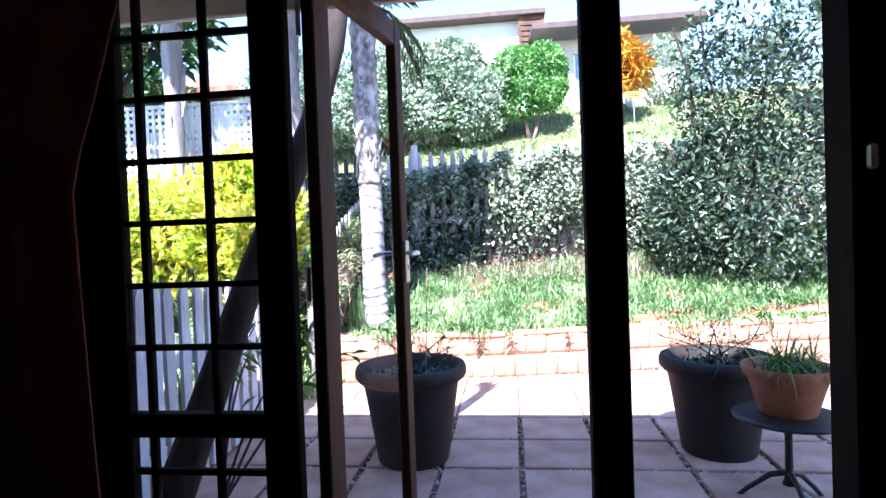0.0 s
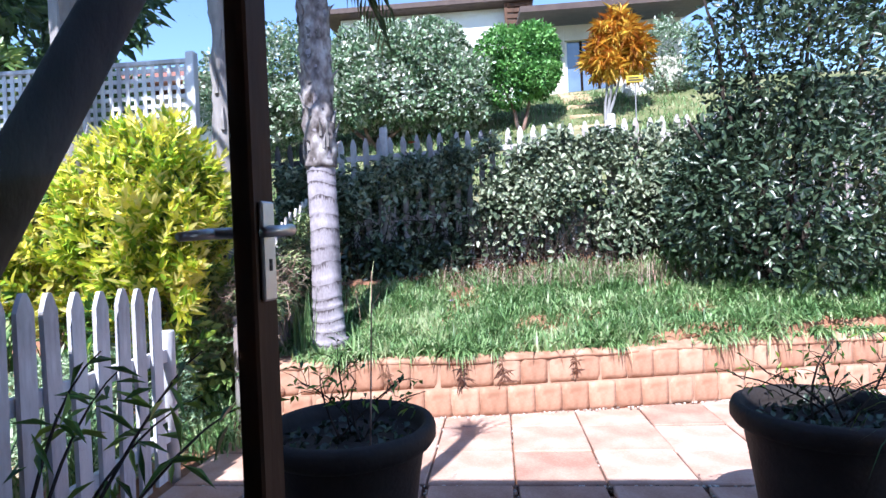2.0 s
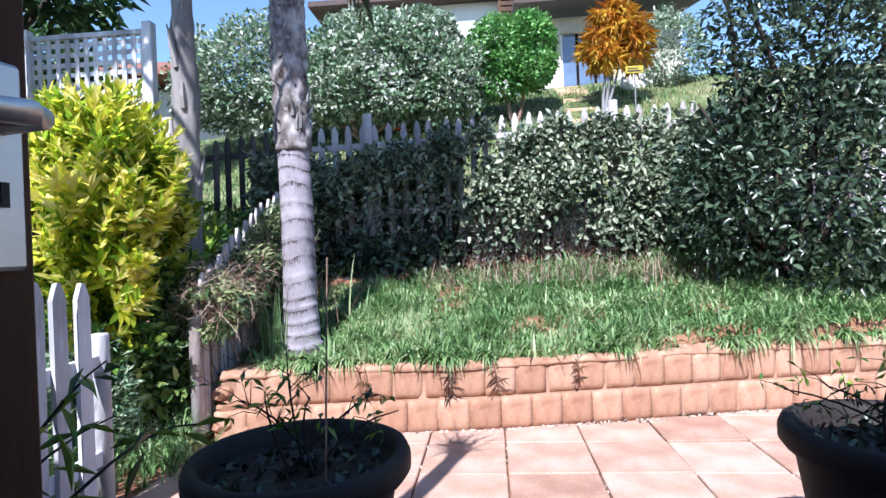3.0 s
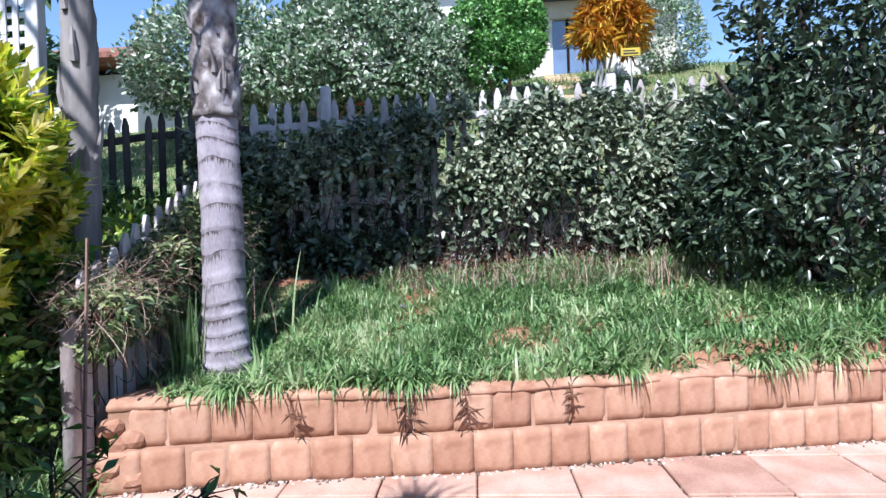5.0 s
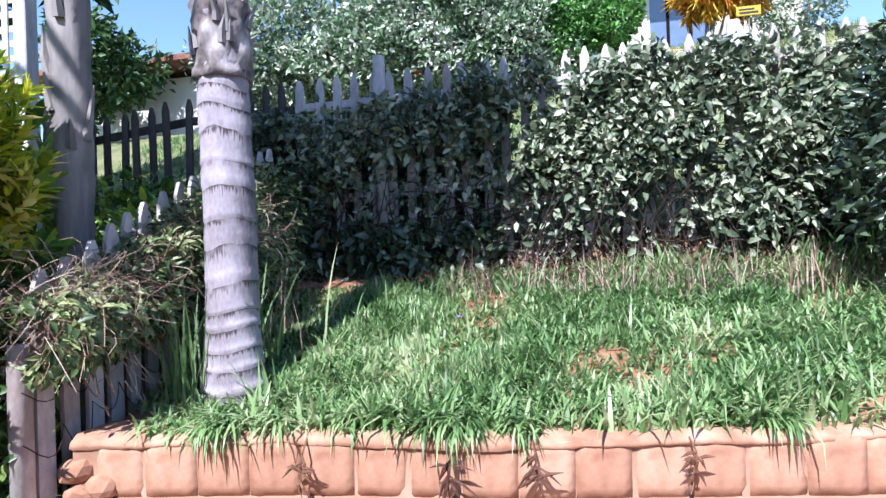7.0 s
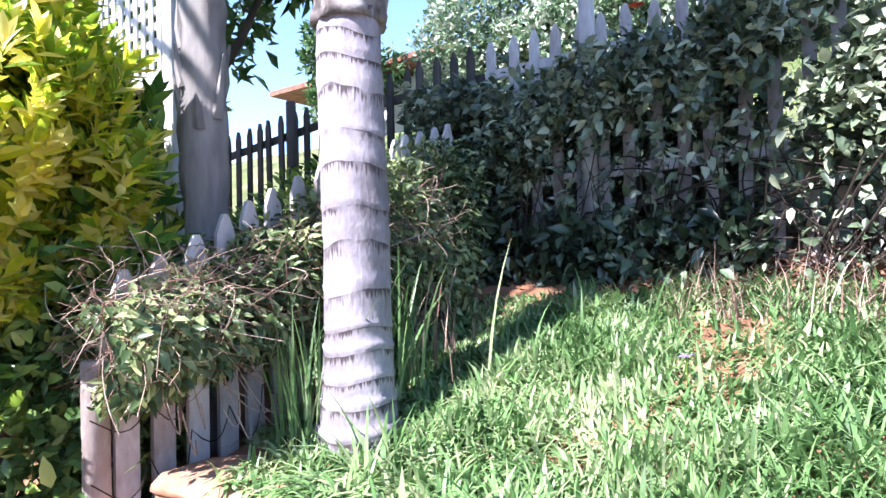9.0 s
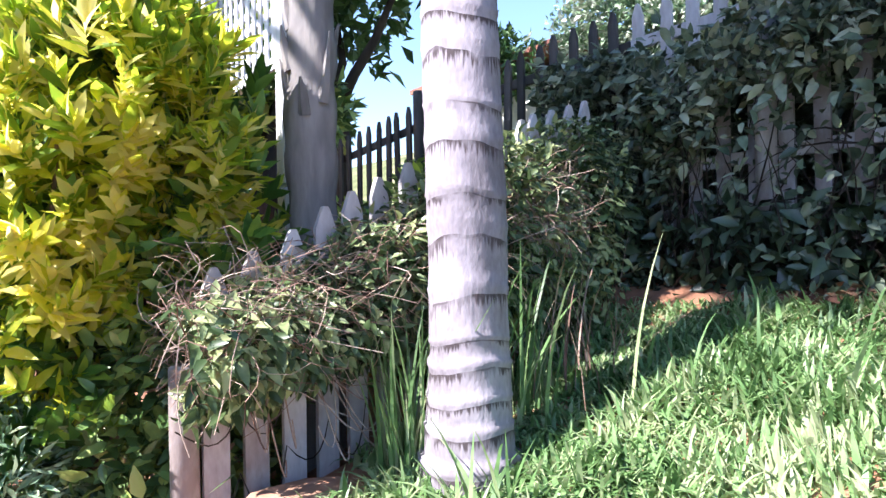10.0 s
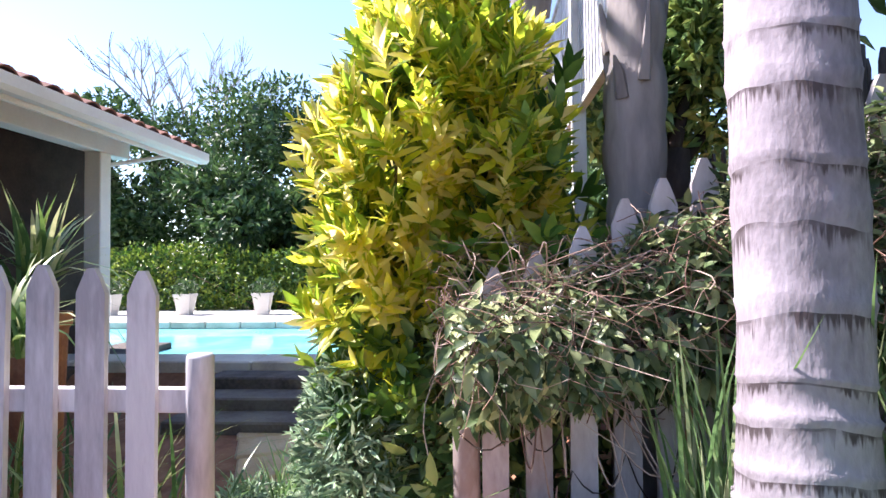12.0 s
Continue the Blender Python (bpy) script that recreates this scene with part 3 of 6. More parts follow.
def make_curtain(name, pts, label):
    """A hanging curtain: rows of (height, near edge, far edge) in x, gathered at a tie."""
    cols, rows = 64, 26
    V, F = [], []
    for r in range(rows + 1):
        z = lerp(2.32, FLOOR + 0.02, r / rows)
        x0 = np.interp(-z, [-p[0] for p in pts], [p[1] for p in pts])
        x1 = np.interp(-z, [-p[0] for p in pts], [p[2] for p in pts])
        for c in range(cols + 1):
            u = c / cols
            V.append((lerp(x0, x1, u), 0.70 + 0.035 * math.sin(u * 42 + 0.6 * math.sin(z * 2)) + 0.012 * math.sin(u * 17 + z), z))
    for r in range(rows):
        for c in range(cols):
            i = r * (cols + 1) + c
            F.append((i, i + 1, i + cols + 2, i + cols + 1))
    ob = new(name, raw_mesh(name, V, F, M_curtain, smooth=True))
    so = ob.modifiers.new("thick", "SOLIDIFY")
    so.thickness = 0.004
    tagged(ob, label, "curtain")


make_house()
make_roof()
make_doors()
make_curtain("curtain", [(2.4, -1.6, -0.50), (1.85, -1.6, -0.57), (1.6, -1.6, -0.64), (1.42, -1.6, -0.70), (0.9, -1.6, -0.675), (0.1, -1.6, -0.62)],
             "dark red fabric curtain gathered beside the doors")
make_curtain("curtain", [(2.4, 0.95, 1.7), (0.1, 0.95, 1.7)], "dark red fabric curtain hanging beside the doors")

# ---- patio and retaining wall ----
SLAB, SX, SY = 0.45, 0.155, 2.79


def make_patio():
    pv = thing("pavement", "terracotta paving slabs with pebbled joints", "paving", kind="structure")
    bed = box((-1.64, 1.30, -0.06), (4.2, 3.6, -0.022))
    part("bed", bed, M_earth, pv, "soil bed under the slabs")
    me, me2 = [bm_mesh("slab", box((-SLAB / 2 + j, -SLAB / 2 + j, -0.045), (SLAB / 2 - j, SLAB / 2 - j, 0), 0.006), M_slab) for j in (0.016, 0.0045)]
    r = random.Random(3)
    for i in range(-4, 9):
        for j in range(-4, 6):
            x, y = SX + SLAB * (i + 0.5), SY + SLAB * (j + 0.5)
            if x < -1.75 or y > wall_y(x) + 0.18 or y < 1.2:
                continue
            ob = new("slab", me if y < 3.75 else me2)
            ob.matrix_basis = pose(x, y, r.uniform(-0.004, 0.004), r.uniform(-0.35, 0.35), r.uniform(-0.35, 0.35), r.uniform(-0.7, 0.7))
            ob.parent = pv
    # pebbles in the joints
    n = 4200
    g = np.random.default_rng(11)
    along = g.random(n) < 0.5
    k = g.integers(-4, 9, n)
    q = g.integers(-4, 6, n)
    px = np.where(along, SX + SLAB * k + g.normal(0, 0.008, n), g.uniform(-1.5, 3.2, n))
    py = np.where(along, g.uniform(1.4, 4.9, n), SY + SLAB * q + g.normal(0, 0.008, n))
    ok = (py < np.where(g.random(n) < 0.12, wall_y(px) - 0.02, 3.72)) & (px > -1.6) & (py > 1.35)
    px, py = px[ok], py[ok]
    ex = g.uniform(-1.5, 3.0, 330)
    px, py = np.concatenate([px, ex]), np.concatenate([py, wall_y(ex) - np.abs(g.normal(0, 0.025, 330))])
    s = g.uniform(0.004, 0.011, len(px))
    cube = np.array([[-1, -1, -.6], [1, -.9, -.6], [.9, 1, -.6], [-1, .8, -.6], [-.6, -.6, .6], [.6, -.7, .7], [.6, .6, .6], [-.7, .6, .7]])
    a = g.uniform(0, 6.28, len(px))
    rot = np.stack([np.cos(a), -np.sin(a), np.sin(a), np.cos(a)], 1).reshape(-1, 2, 2)
    v = np.broadcast_to(cube, (len(px), 8, 3)).copy()
    v[:, :, :2] = np.einsum("nij,nkj->nki", rot, v[:, :, :2])
    z0 = np.where(np.arange(len(px)) >= len(px) - 330, 0.002, -0.012)
    v = v * s[:, None, None] + np.stack([px, py, z0], 1)[:, None]
    f = np.array([[0, 3, 2, 1], [4, 5, 6, 7], [0, 1, 5, 4], [1, 2, 6, 5], [2, 3, 7, 6], [3, 0, 4, 7]])
    F = (np.arange(len(px))[:, None, None] * 8 + f[None]).reshape(-1, 4)
    ob = new("pebbles", raw_mesh("pebbles", v.reshape(-1, 3), F, M_pebble))
    tagged(ob, "small pale pebbles and grit in the paving joints", "pebbles", kind="stuff")


def block_mesh(k, w):
    """A retaining block with a rounded, worn face towards the patio."""
    g = random.Random(k)
    bm = bmesh.new()
    nx, nz = 6, 5
    h, d = 0.197, 0.16
    grid = []
    for j in range(nz + 1):
        row = []
        for i in range(nx + 1):
            u, v = i / nx * 2 - 1, j / nz * 2 - 1
            bulge = 0.012 * (1 - abs(u) ** 13) * (1 - 0.6 * abs(v) ** 9)
            y = -bulge + g.uniform(-0.003, 0.003)
            row.append(bm.verts.new((u * w / 2 * (1 - 0.012 * abs(v) ** 4), y, h * (j / nz) + g.uniform(-0.002, 0.002))))
        grid.append(row)
    for j in range(nz):
        for i in range(nx):
            bm.faces.new((grid[j][i], grid[j][i + 1], grid[j + 1][i + 1], grid[j + 1][i]))
    back = [bm.verts.new((s * w / 2, d, z)) for s, z in ((-1, 0), (1, 0), (1, h), (-1, h))]
    bm.faces.new([*reversed(grid[nz]), back[3], back[2]][::-1])
    bm.faces.new([*grid[0], back[1], back[0]][::-1])
    bm.faces.new([grid[j][0] for j in range(nz, -1, -1)] + [back[0], back[3]])
    bm.faces.new([grid[j][nx] for j in range(nz + 1)] + [back[2], back[1]])
    return bm_mesh("block", bm, M_block, True)


def make_wall():
    rw = thing("retaining_wall", "low curved retaining wall of two courses of red earth blocks", "retaining wall", kind="structure")
    kinds = [block_mesh(k, 0.192) for k in range(5)]
    xs = np.linspace(-1.55, 6.5, 900)
    ys = wall_y(xs)
    s = np.concatenate([[0], np.cumsum(np.hypot(np.diff(xs), np.diff(ys)))])
    g = random.Random(5)
    for c in (0, 1):
        t = 0.06 + 0.10 * c
        while t < s[-1] - 0.2:
            x, y = np.interp(t, s, xs), np.interp(t, s, ys)
            x2, y2 = np.interp(t + 0.1, s, xs), np.interp(t + 0.1, s, ys)
            ob = new("block", kinds[g.randrange(5)])
            ob.matrix_basis = pose(x, y + 0.045 * c + g.uniform(-0.006, 0.006), -0.005 + 0.198 * c, g.uniform(-1.5, 1.5), 0, math.degrees(math.atan2(y2 - y, x2 - x)) + g.uniform(-1.5, 1.5))
            ob.parent = rw
            t += 0.194
    V, F = [], []
    for i, x in enumerate(np.linspace(-1.56, 6.5, 90)):
        V += [(x, wall_y(x) + 0.002, -0.03), (x, wall_y(x) + 0.002, 0.192), (x, wall_y(x) + 0.047, 0.194), (x, wall_y(x) + 0.047, 0.385)]
    F = [(4 * i + k, 4 * i + 4 + k, 4 * i + 5 + k, 4 * i + 1 + k) for i in range(89) for k in range(3)]
    hang(new("joint_fill", raw_mesh("joint_fill", V, F, M_joint)), rw, "red dust filling the joints")
    # soil capping behind the top course
    V, F = [], []
    xs2 = np.linspace(-1.56, 6.5, 520)
    prof = [(0.05, 0.345), (0.0, 0.378), (0.004, 0.396), (0.035, 0.418), (0.10, 0.426), (0.2, 0.415), (0.5, 0.36)]
    for i, x in enumerate(xs2):
        for k, (d, z) in enumerate(prof):
            j = np.array([[x, 0.35 * k, 0.0]])
            e = 0.012 * wobble(j, 9, 3.0)[0] + 0.007 * wobble(j, 19, 9.0)[0] + 0.004 * wobble(j, 29, 26.0)[0]
            V.append((x, wall_y(x) + 0.03 + d + (0.5 * e if k < 4 else 0), z + (e if k > 0 else 0)))
    m = len(prof)
    for i in range(len(xs2) - 1):
        for k in range(m - 1):
            a = i * m + k
            F.append((a, a + m, a + m + 1, a + 1))
    hang(new("earth_cap", raw_mesh("earth_cap", V, F, M_block, smooth=True)), rw, "packed red earth along the top")
    # crumbled end beside the fence
    for k in range(11):
        bm = bmesh.new()
        bmesh.ops.create_icosphere(bm, subdivisions=2, radius=1)
        r = g.uniform(0.035, 0.085)
        c = Vector((-1.53 + g.uniform(-0.04, 0.10), 0, g.uniform(0.02, 0.34)))
        c.y = float(wall_y(c.x)) + 0.02 + 0.15 * c.z
        p = np.array([v.co[:] for v in bm.verts])
        e = wobble(p, 300 + k, 1.6) * 0.25 + wobble(p, 330 + k, 4.0) * 0.1
        for v, w in zip(bm.verts, e):
            v.co = c + Vector((v.co.x, v.co.y * 0.8, v.co.z * 0.7)) * r * (1 + float(w))
        part("rubble", bm, M_block, rw)


make_patio()
make_wall()

# ---- fences ----


def picket(h, w, t=0.02, top=0.07):
    """A board with a pointed head, standing on its foot."""
    bm = bmesh.new()
    out = [(-w / 2, 0), (w / 2, 0), (w / 2, h - top), (w / 2 * 0.55, h - top * 0.35), (w * 0.12, h), (-w * 0.12, h), (-w / 2 * 0.55, h - top * 0.35), (-w / 2, h - top)]
    a = [bm.verts.new((-t / 2, y, z)) for y, z in out]
    b = [bm.verts.new((t / 2, y, z)) for y, z in out]
    bm.faces.new(a)
    bm.faces.new(list(reversed(b)))
    for i in range(len(out)):
        j = (i + 1) % len(out)
        bm.faces.new((a[j], a[i], b[i], b[j]))
    return bm


def board(a, b, height, thick):
    """A straight rail between two points."""
    a, b = Vector(a), Vector(b)
    d = b - a
    turn = Matrix.Translation((a + b) / 2) @ d.to_track_quat("X", "Z").to_matrix().to_4x4()
    return box((-d.length / 2, -thick / 2, -height / 2), (d.length / 2, thick / 2, height / 2), 0.004, turn=turn)


def fence(name, label, at, heights, width, mat, rails, posts, group=""):
    """Pickets at places (x, y, foot) with heights; rails and posts given outright."""
    fc = thing(name, label, "fence", group)
    g = random.Random(len(at))
    base = {}
    for (x, y, z, turn), h in zip(at, heights):
        key = round(h, 2)
        if key not in base:
            base[key] = bm_mesh("picket", picket(key, width), mat)
        ob = new("picket", base[key])
        ob.matrix_basis = pose(x, y, z, g.uniform(-1, 1), g.uniform(-0.8, 0.8), turn + g.uniform(-2, 2))
        ob.parent = fc
    for a, b, hh, tt in rails:
        part("rail", board(a, b, hh, tt), mat, fc)
    for x, y, z0, z1, r in posts:
        part("post", lathe([(r, 0), (r * 0.98, (z1 - z0) * 0.9), (r * 0.97, z1 - z0 - 0.01), (r * 0.88, z1 - z0)], 14, at=(x, y, z0)), mat, fc, smooth=True)
    return fc


# beside the patio
ats, hs = [], []
for k in range(16):
    y = 3.62 - 0.143 * k
    ats.append((lerp(-1.545, -1.655, (y - 1.5) / 2.1), y, 0.03, 3))
    hs.append(1.01 + 0.10 * max(0, (3.62 - y) / 1.6) * 0.9)
fence("picket_fence", "white painted picket fence beside the patio", ats, hs, 0.082, M_white,
      [((-1.575, 1.4, 0.70), (-1.69, 3.80, 0.67), 0.07, 0.03), ((-1.575, 1.4, 0.25), (-1.69, 3.80, 0.24), 0.07, 0.03)],
      [(-1.69, 3.775, -0.03, 0.80, 0.04), (-1.60, 1.75, -0.03, 0.95, 0.04)], "white picket fences")
# up the bank beside the palm
ats, hs = [], []
for k in range(16):
    y = 4.61 + 0.116 * k
    top = float(np.interp(y, [4.61, 4.75, 4.96, 5.19, 5.61, 6.4], [1.045, 1.09, 1.22, 1.33, 1.53, 1.78]))
    foot = float(np.interp(y, [4.61, 5.2, 6.4], [0.08, 0.35, 0.85]))
    ats.append((-1.63 - 0.03 * (y - 4.6), y, foot, 0))
    hs.append(top - foot)
climb = fence("picket_fence", "weathered white picket fence climbing the bank under vines", ats, hs, 0.07, M_oldwhite,
      [((-1.66, 4.56, 0.82), (-1.69, 6.4, 1.52), 0.06, 0.03)],
      [(-1.645, 4.535, -0.03, 0.78, 0.038)], "white picket fences")
for z, sag in ((0.60, 0.05), (0.42, 0.07)):
    knots = [Vector((-1.60, 4.50, z + 0.02))]
    for k in range(5):
        y = 4.53 + 0.14 * k
        knots += arc((-1.605 - 0.004 * k, y, z + 0.045 * k), (-1.609 - 0.004 * k, y + 0.14, z + 0.045 * (k + 1)), (0.03, 0, -sag * (1 + k % 2)), 6)[1:]
    part("wire", tube(knots, 0.0022, 5), M_barkdark, climb, "slack rusty wire")
# tall fence behind the lawn, grown through by the hedge
def fence_y(x):
    return 6.95 + 0.06 * x


ats, hs = [], []
for k in range(43):
    x = -1.656 + 0.136 * k
    top = float(np.interp(x, [-5.6, -3.3, -2.2, 0, 4.2], [1.95, 2.2, 2.34, 2.41, 2.54]))
    foot = float(np.interp(x, [-5.6, -2, 0, 4.2], [0.55, 0.72, 0.78, 0.85]))
    ats.append((x, fence_y(x), foot, 90))
    hs.append(top - foot)
fence("picket_fence", "tall weathered picket fence behind the lawn, grown over by a hedge", ats, hs, 0.062, M_oldwhite,
      [((-1.72, 6.862, 2.15), (4.3, 7.248, 2.34), 0.06, 0.03), ((-1.72, 6.862, 1.45), (4.3, 7.248, 1.76), 0.06, 0.03), ((-1.72, 6.862, 0.98), (4.3, 7.248, 1.04), 0.05, 0.03)],
      [(-1.05, 6.84, 0.6, 2.47, 0.045), (1.35, 6.985, 0.7, 2.5, 0.045)], "white picket fences")
# left stretch of the tall fence, pickets in a darker colour
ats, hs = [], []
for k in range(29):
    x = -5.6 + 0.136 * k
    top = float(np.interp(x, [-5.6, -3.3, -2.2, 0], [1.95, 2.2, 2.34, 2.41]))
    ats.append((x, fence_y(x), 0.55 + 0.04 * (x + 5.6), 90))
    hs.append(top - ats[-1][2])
fence("picket_fence", "bare dark picket fence in front of a sunny lawn", ats, hs, 0.055, M_darkpicket,
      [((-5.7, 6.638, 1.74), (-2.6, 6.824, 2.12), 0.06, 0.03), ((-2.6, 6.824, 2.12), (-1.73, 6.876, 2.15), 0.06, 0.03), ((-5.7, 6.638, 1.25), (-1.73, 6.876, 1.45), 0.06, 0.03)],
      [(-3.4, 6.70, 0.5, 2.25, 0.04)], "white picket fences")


def make_trellis():
    tr = thing("trellis", "white wooden lattice trellis above the garden fence", "trellis")
    x0, x1, z0, z1, y = -5.4, -2.24, 1.87, 2.70, 5.1
    for k in range(50):
        x = x0 + 0.07 * k
        if x < x1:
            part("slat", box((x - 0.016, y, z0), (x + 0.016, y + 0.008, z1)), M_white, tr)
    for k in range(12):
        z = z0 + 0.02 + 0.07 * k
        if z < z1:
            part("slat", box((x0, y + 0.009, z - 0.016), (x1, y + 0.017, z + 0.016)), M_white, tr)
    part("rail", box((x0, y - 0.012, z1), (x1, y + 0.03, z1 + 0.035), 0.004), M_white, tr)
    part("rail", box((x0, y - 0.012, z0 - 0.035), (x1, y + 0.03, z0), 0.004), M_white, tr)
    for x in (x1 + 0.035, -3.12, -4.2, x0):
        part("post", box((x - 0.035, y - 0.03, 0.15), (x + 0.035, y + 0.04, z1 + 0.08), 0.005), M_white, tr)


make_trellis()


# ---- planting ----
UP = np.array([0, 0, 1.0])


def crown(name, label, category, shells, leaf, mat, seed, trunk=None, tilt=0.5, fine=False, group="", droop=0.15, extra=None):
    """A shrub or tree: shells are (count, centre, radii), leaf is (length, width); trunk: list of (points, radii)."""
    th = thing(name, label, category, group)
    g = np.random.default_rng(seed)
    Ps, Ds = [], []
    for i, (n, c, r) in enumerate(shells):
        p, o = blob(n, c, r, seed * 31 + i)
        Ps.append(p)
        Ds.append(o)
    P, O = np.concatenate(Ps), np.concatenate(Ds)
    n = len(P)
    D = unit(O * 0.7 + g.normal(size=(n, 3)) * 0.6 + UP * 0.15)
    N = unit(UP * tilt + O * 0.5 + g.normal(size=(n, 3)) * 0.45)
    L = leaf[0] * g.uniform(0.6, 1.25, n)
    hang(new("leaves", leaves("leaves", P, D, N, L, L * leaf[1] / leaf[0], mat, fine=fine, droop=droop)), th)
    for pts, rad in trunk or ():
        part("stem", tube(pts, rad, 7), (extra or M_twig), th, smooth=True)
    return th


def stems(base, tops, r, seed, wander=0.12):
    """Limbs from a base to each top."""
    g = random.Random(seed)
    out = []
    for t in tops:
        a, b = Vector(base), Vector(t)
        pts = [a.lerp(b, k / 5) + Vector((g.uniform(-1, 1), g.uniform(-1, 1), 0)) * wander * (k % 5 > 0) * (b - a).length * 0.25 for k in range(6)]
        out.append((pts, [r * (1 - 0.75 * k / 5) for k in range(6)]))
    return out


def frond(a, out, length, rise, fall, seed, bm_stem, store, gap=0.045, leaf=0.42, width=0.028):
    """One feather frond from a, going out; leaflets are put in store."""
    g = random.Random(seed)
    a, out = Vector(a), Vector(out).normalized()
    pts = []
    for k in range(15):
        u = k / 14
        pts.append(a + out * (length * (u - 0.18 * u * u)) + Vector((0, 0, rise * u - fall * u * u)))
    tube(pts, [0.018 * (1 - 0.85 * k / 14) for k in range(15)], 5, bm_stem)
    n = int(length / gap)
    for i in range(3, n):
        u = i / n
        f = u * 14
        k = min(13, int(f))
        p = pts[k].lerp(pts[k + 1], f - k)
        d = (pts[k + 1] - pts[k]).normalized()
        side = d.cross(Vector((0, 0, 1))).normalized()
        ln = leaf * (0.45 + 0.55 * math.sin(math.pi * min(1, u * 0.85 + 0.12)))
        for s in (-1, 1):
            dd = (side * s + d * 0.75 + Vector((0, 0, -0.45 + g.uniform(-0.25, 0.2)))).normalized()
            store.append((p, dd, side * s * 0.3 + Vector((0, 0, 1)), ln * g.uniform(0.8, 1.1), width))


def put_fronds(th, at, specs, mat, seed, leaf=0.42, width=0.028):
    bm, store = bmesh.new(), []
    for i, (ang, length, rise, fall) in enumerate(specs):
        frond(at, (math.cos(ang), math.sin(ang), 0), length, rise, fall, seed + i, bm, store, leaf=leaf, width=width)
    stuff(part("frond_stem", bm, M_twig, th, smooth=True))
    P, D, N = [np.array([s[k][:] for s in store]) for k in range(3)]
    L, W = np.array([s[3] for s in store]), np.array([s[4] for s in store])
    hang(new("fronds", leaves("fronds", P, D, N, L, W, mat, droop=0.3, fold=0.1)), th)


def make_palm():
    pm = thing("palm_tree", "palm with a pale ringed trunk growing from the grass bank", "palm tree")
    g = random.Random(2)
    rings = [0.30, 0.40, 0.51, 0.60, 0.68, 0.775, 0.84, 0.985, 1.155, 1.24, 1.40, 1.485, 1.65, 1.74] + [1.82 + 0.1 * k for k in range(20)]
    prof = []
    for z, z2 in zip(rings, rings[1:]):
        base = float(np.interp(z, [0.36, 0.5, 0.75, 2.0, 3.2, 4.4], [0.150, 0.128, 0.113, 0.107, 0.106, 0.11]))
        lip, h = g.uniform(0.001, 0.0045), z2 - z
        prof += [(base + lip * 0.6, z), (base, z + h * 0.3), (base - 0.001, z + h * 0.8), (base + lip, z2 - 0.005)]
    bm = lathe(prof, 30, wave=lambda a, zz: 0.004 * math.sin(3 * a + zz * 5) + 0.002 * math.sin(9 * a + 17 * zz))
    ring = bm.verts.layers.float.new("ring")
    for v in bm.verts:
        v[ring] = float(np.interp(v.co.z, rings, range(len(rings)))) - 0.001
        v.co.x += 0.03 * (v.co.z - 1.2) * -0.35
        v.co.z += 0.012 * math.sin(2 * math.atan2(v.co.y, v.co.x) + v.co.z * 3)
    tr = part("trunk", bm, M_bark, pm, smooth=True)
    tr.location = (-1.222, 5.18, 0)
    up = lathe([(0.112 + 0.010 * g.random(), z) for z in np.arange(1.84, 3.72, 0.03)], 40,
               wave=lambda a, zz: 0.007 * math.sin(4 * a + zz * 23) + 0.006 * math.sin(7 * a - zz * 31) + 0.004 * math.sin(13 * a + 57 * zz))
    for v in up.verts:
        v.co.x -= 0.0105 * (v.co.z - 1.2)
    part("upper_trunk", up, M_rough, pm, "ragged peeling upper trunk", True).location = (-1.222, 5.18, 0)
    bm = bmesh.new()
    for k in range(46):
        a, z = g.uniform(0, 6.28), g.uniform(1.84, 3.3)
        c = Vector((-1.222 - 0.012 * (z - 1.2), 5.18, 0))
        o = Vector((math.cos(a), math.sin(a), 0))
        p = c + o * 0.112 + Vector((0, 0, z))
        tube([p, p + o * 0.012 + Vector((0, 0, g.uniform(0.03, 0.07))), p + o * g.uniform(0.02, 0.05) + Vector((g.uniform(-.03, .03), g.uniform(-.03, .03), g.uniform(0.06, 0.13)))], [0.02, 0.014, 0.002], 5, bm)
    stuff(part("leaf_base_stub", bm, M_barkB, pm, "ragged grey stubs of old leaf bases"))
    specs = [(g.uniform(-0.2, 0.2) + k * 6.283 / 13, g.uniform(1.1, 1.6), g.uniform(0.9, 1.4), g.uniform(0.3, 0.5)) for k in range(13)]
    put_fronds(pm, (-1.26, 5.18, 3.68), specs, M_frond, 40, width=0.04)
    put_fronds(pm, (-1.24, 5.18, 3.62), [(0.5, 0.8, 0.05, 0.6), (0.95, 0.95, 0.05, 0.7), (-2.6, 0.7, 0.1, 0.5)], M_frond, 70, leaf=0.3, width=0.016)


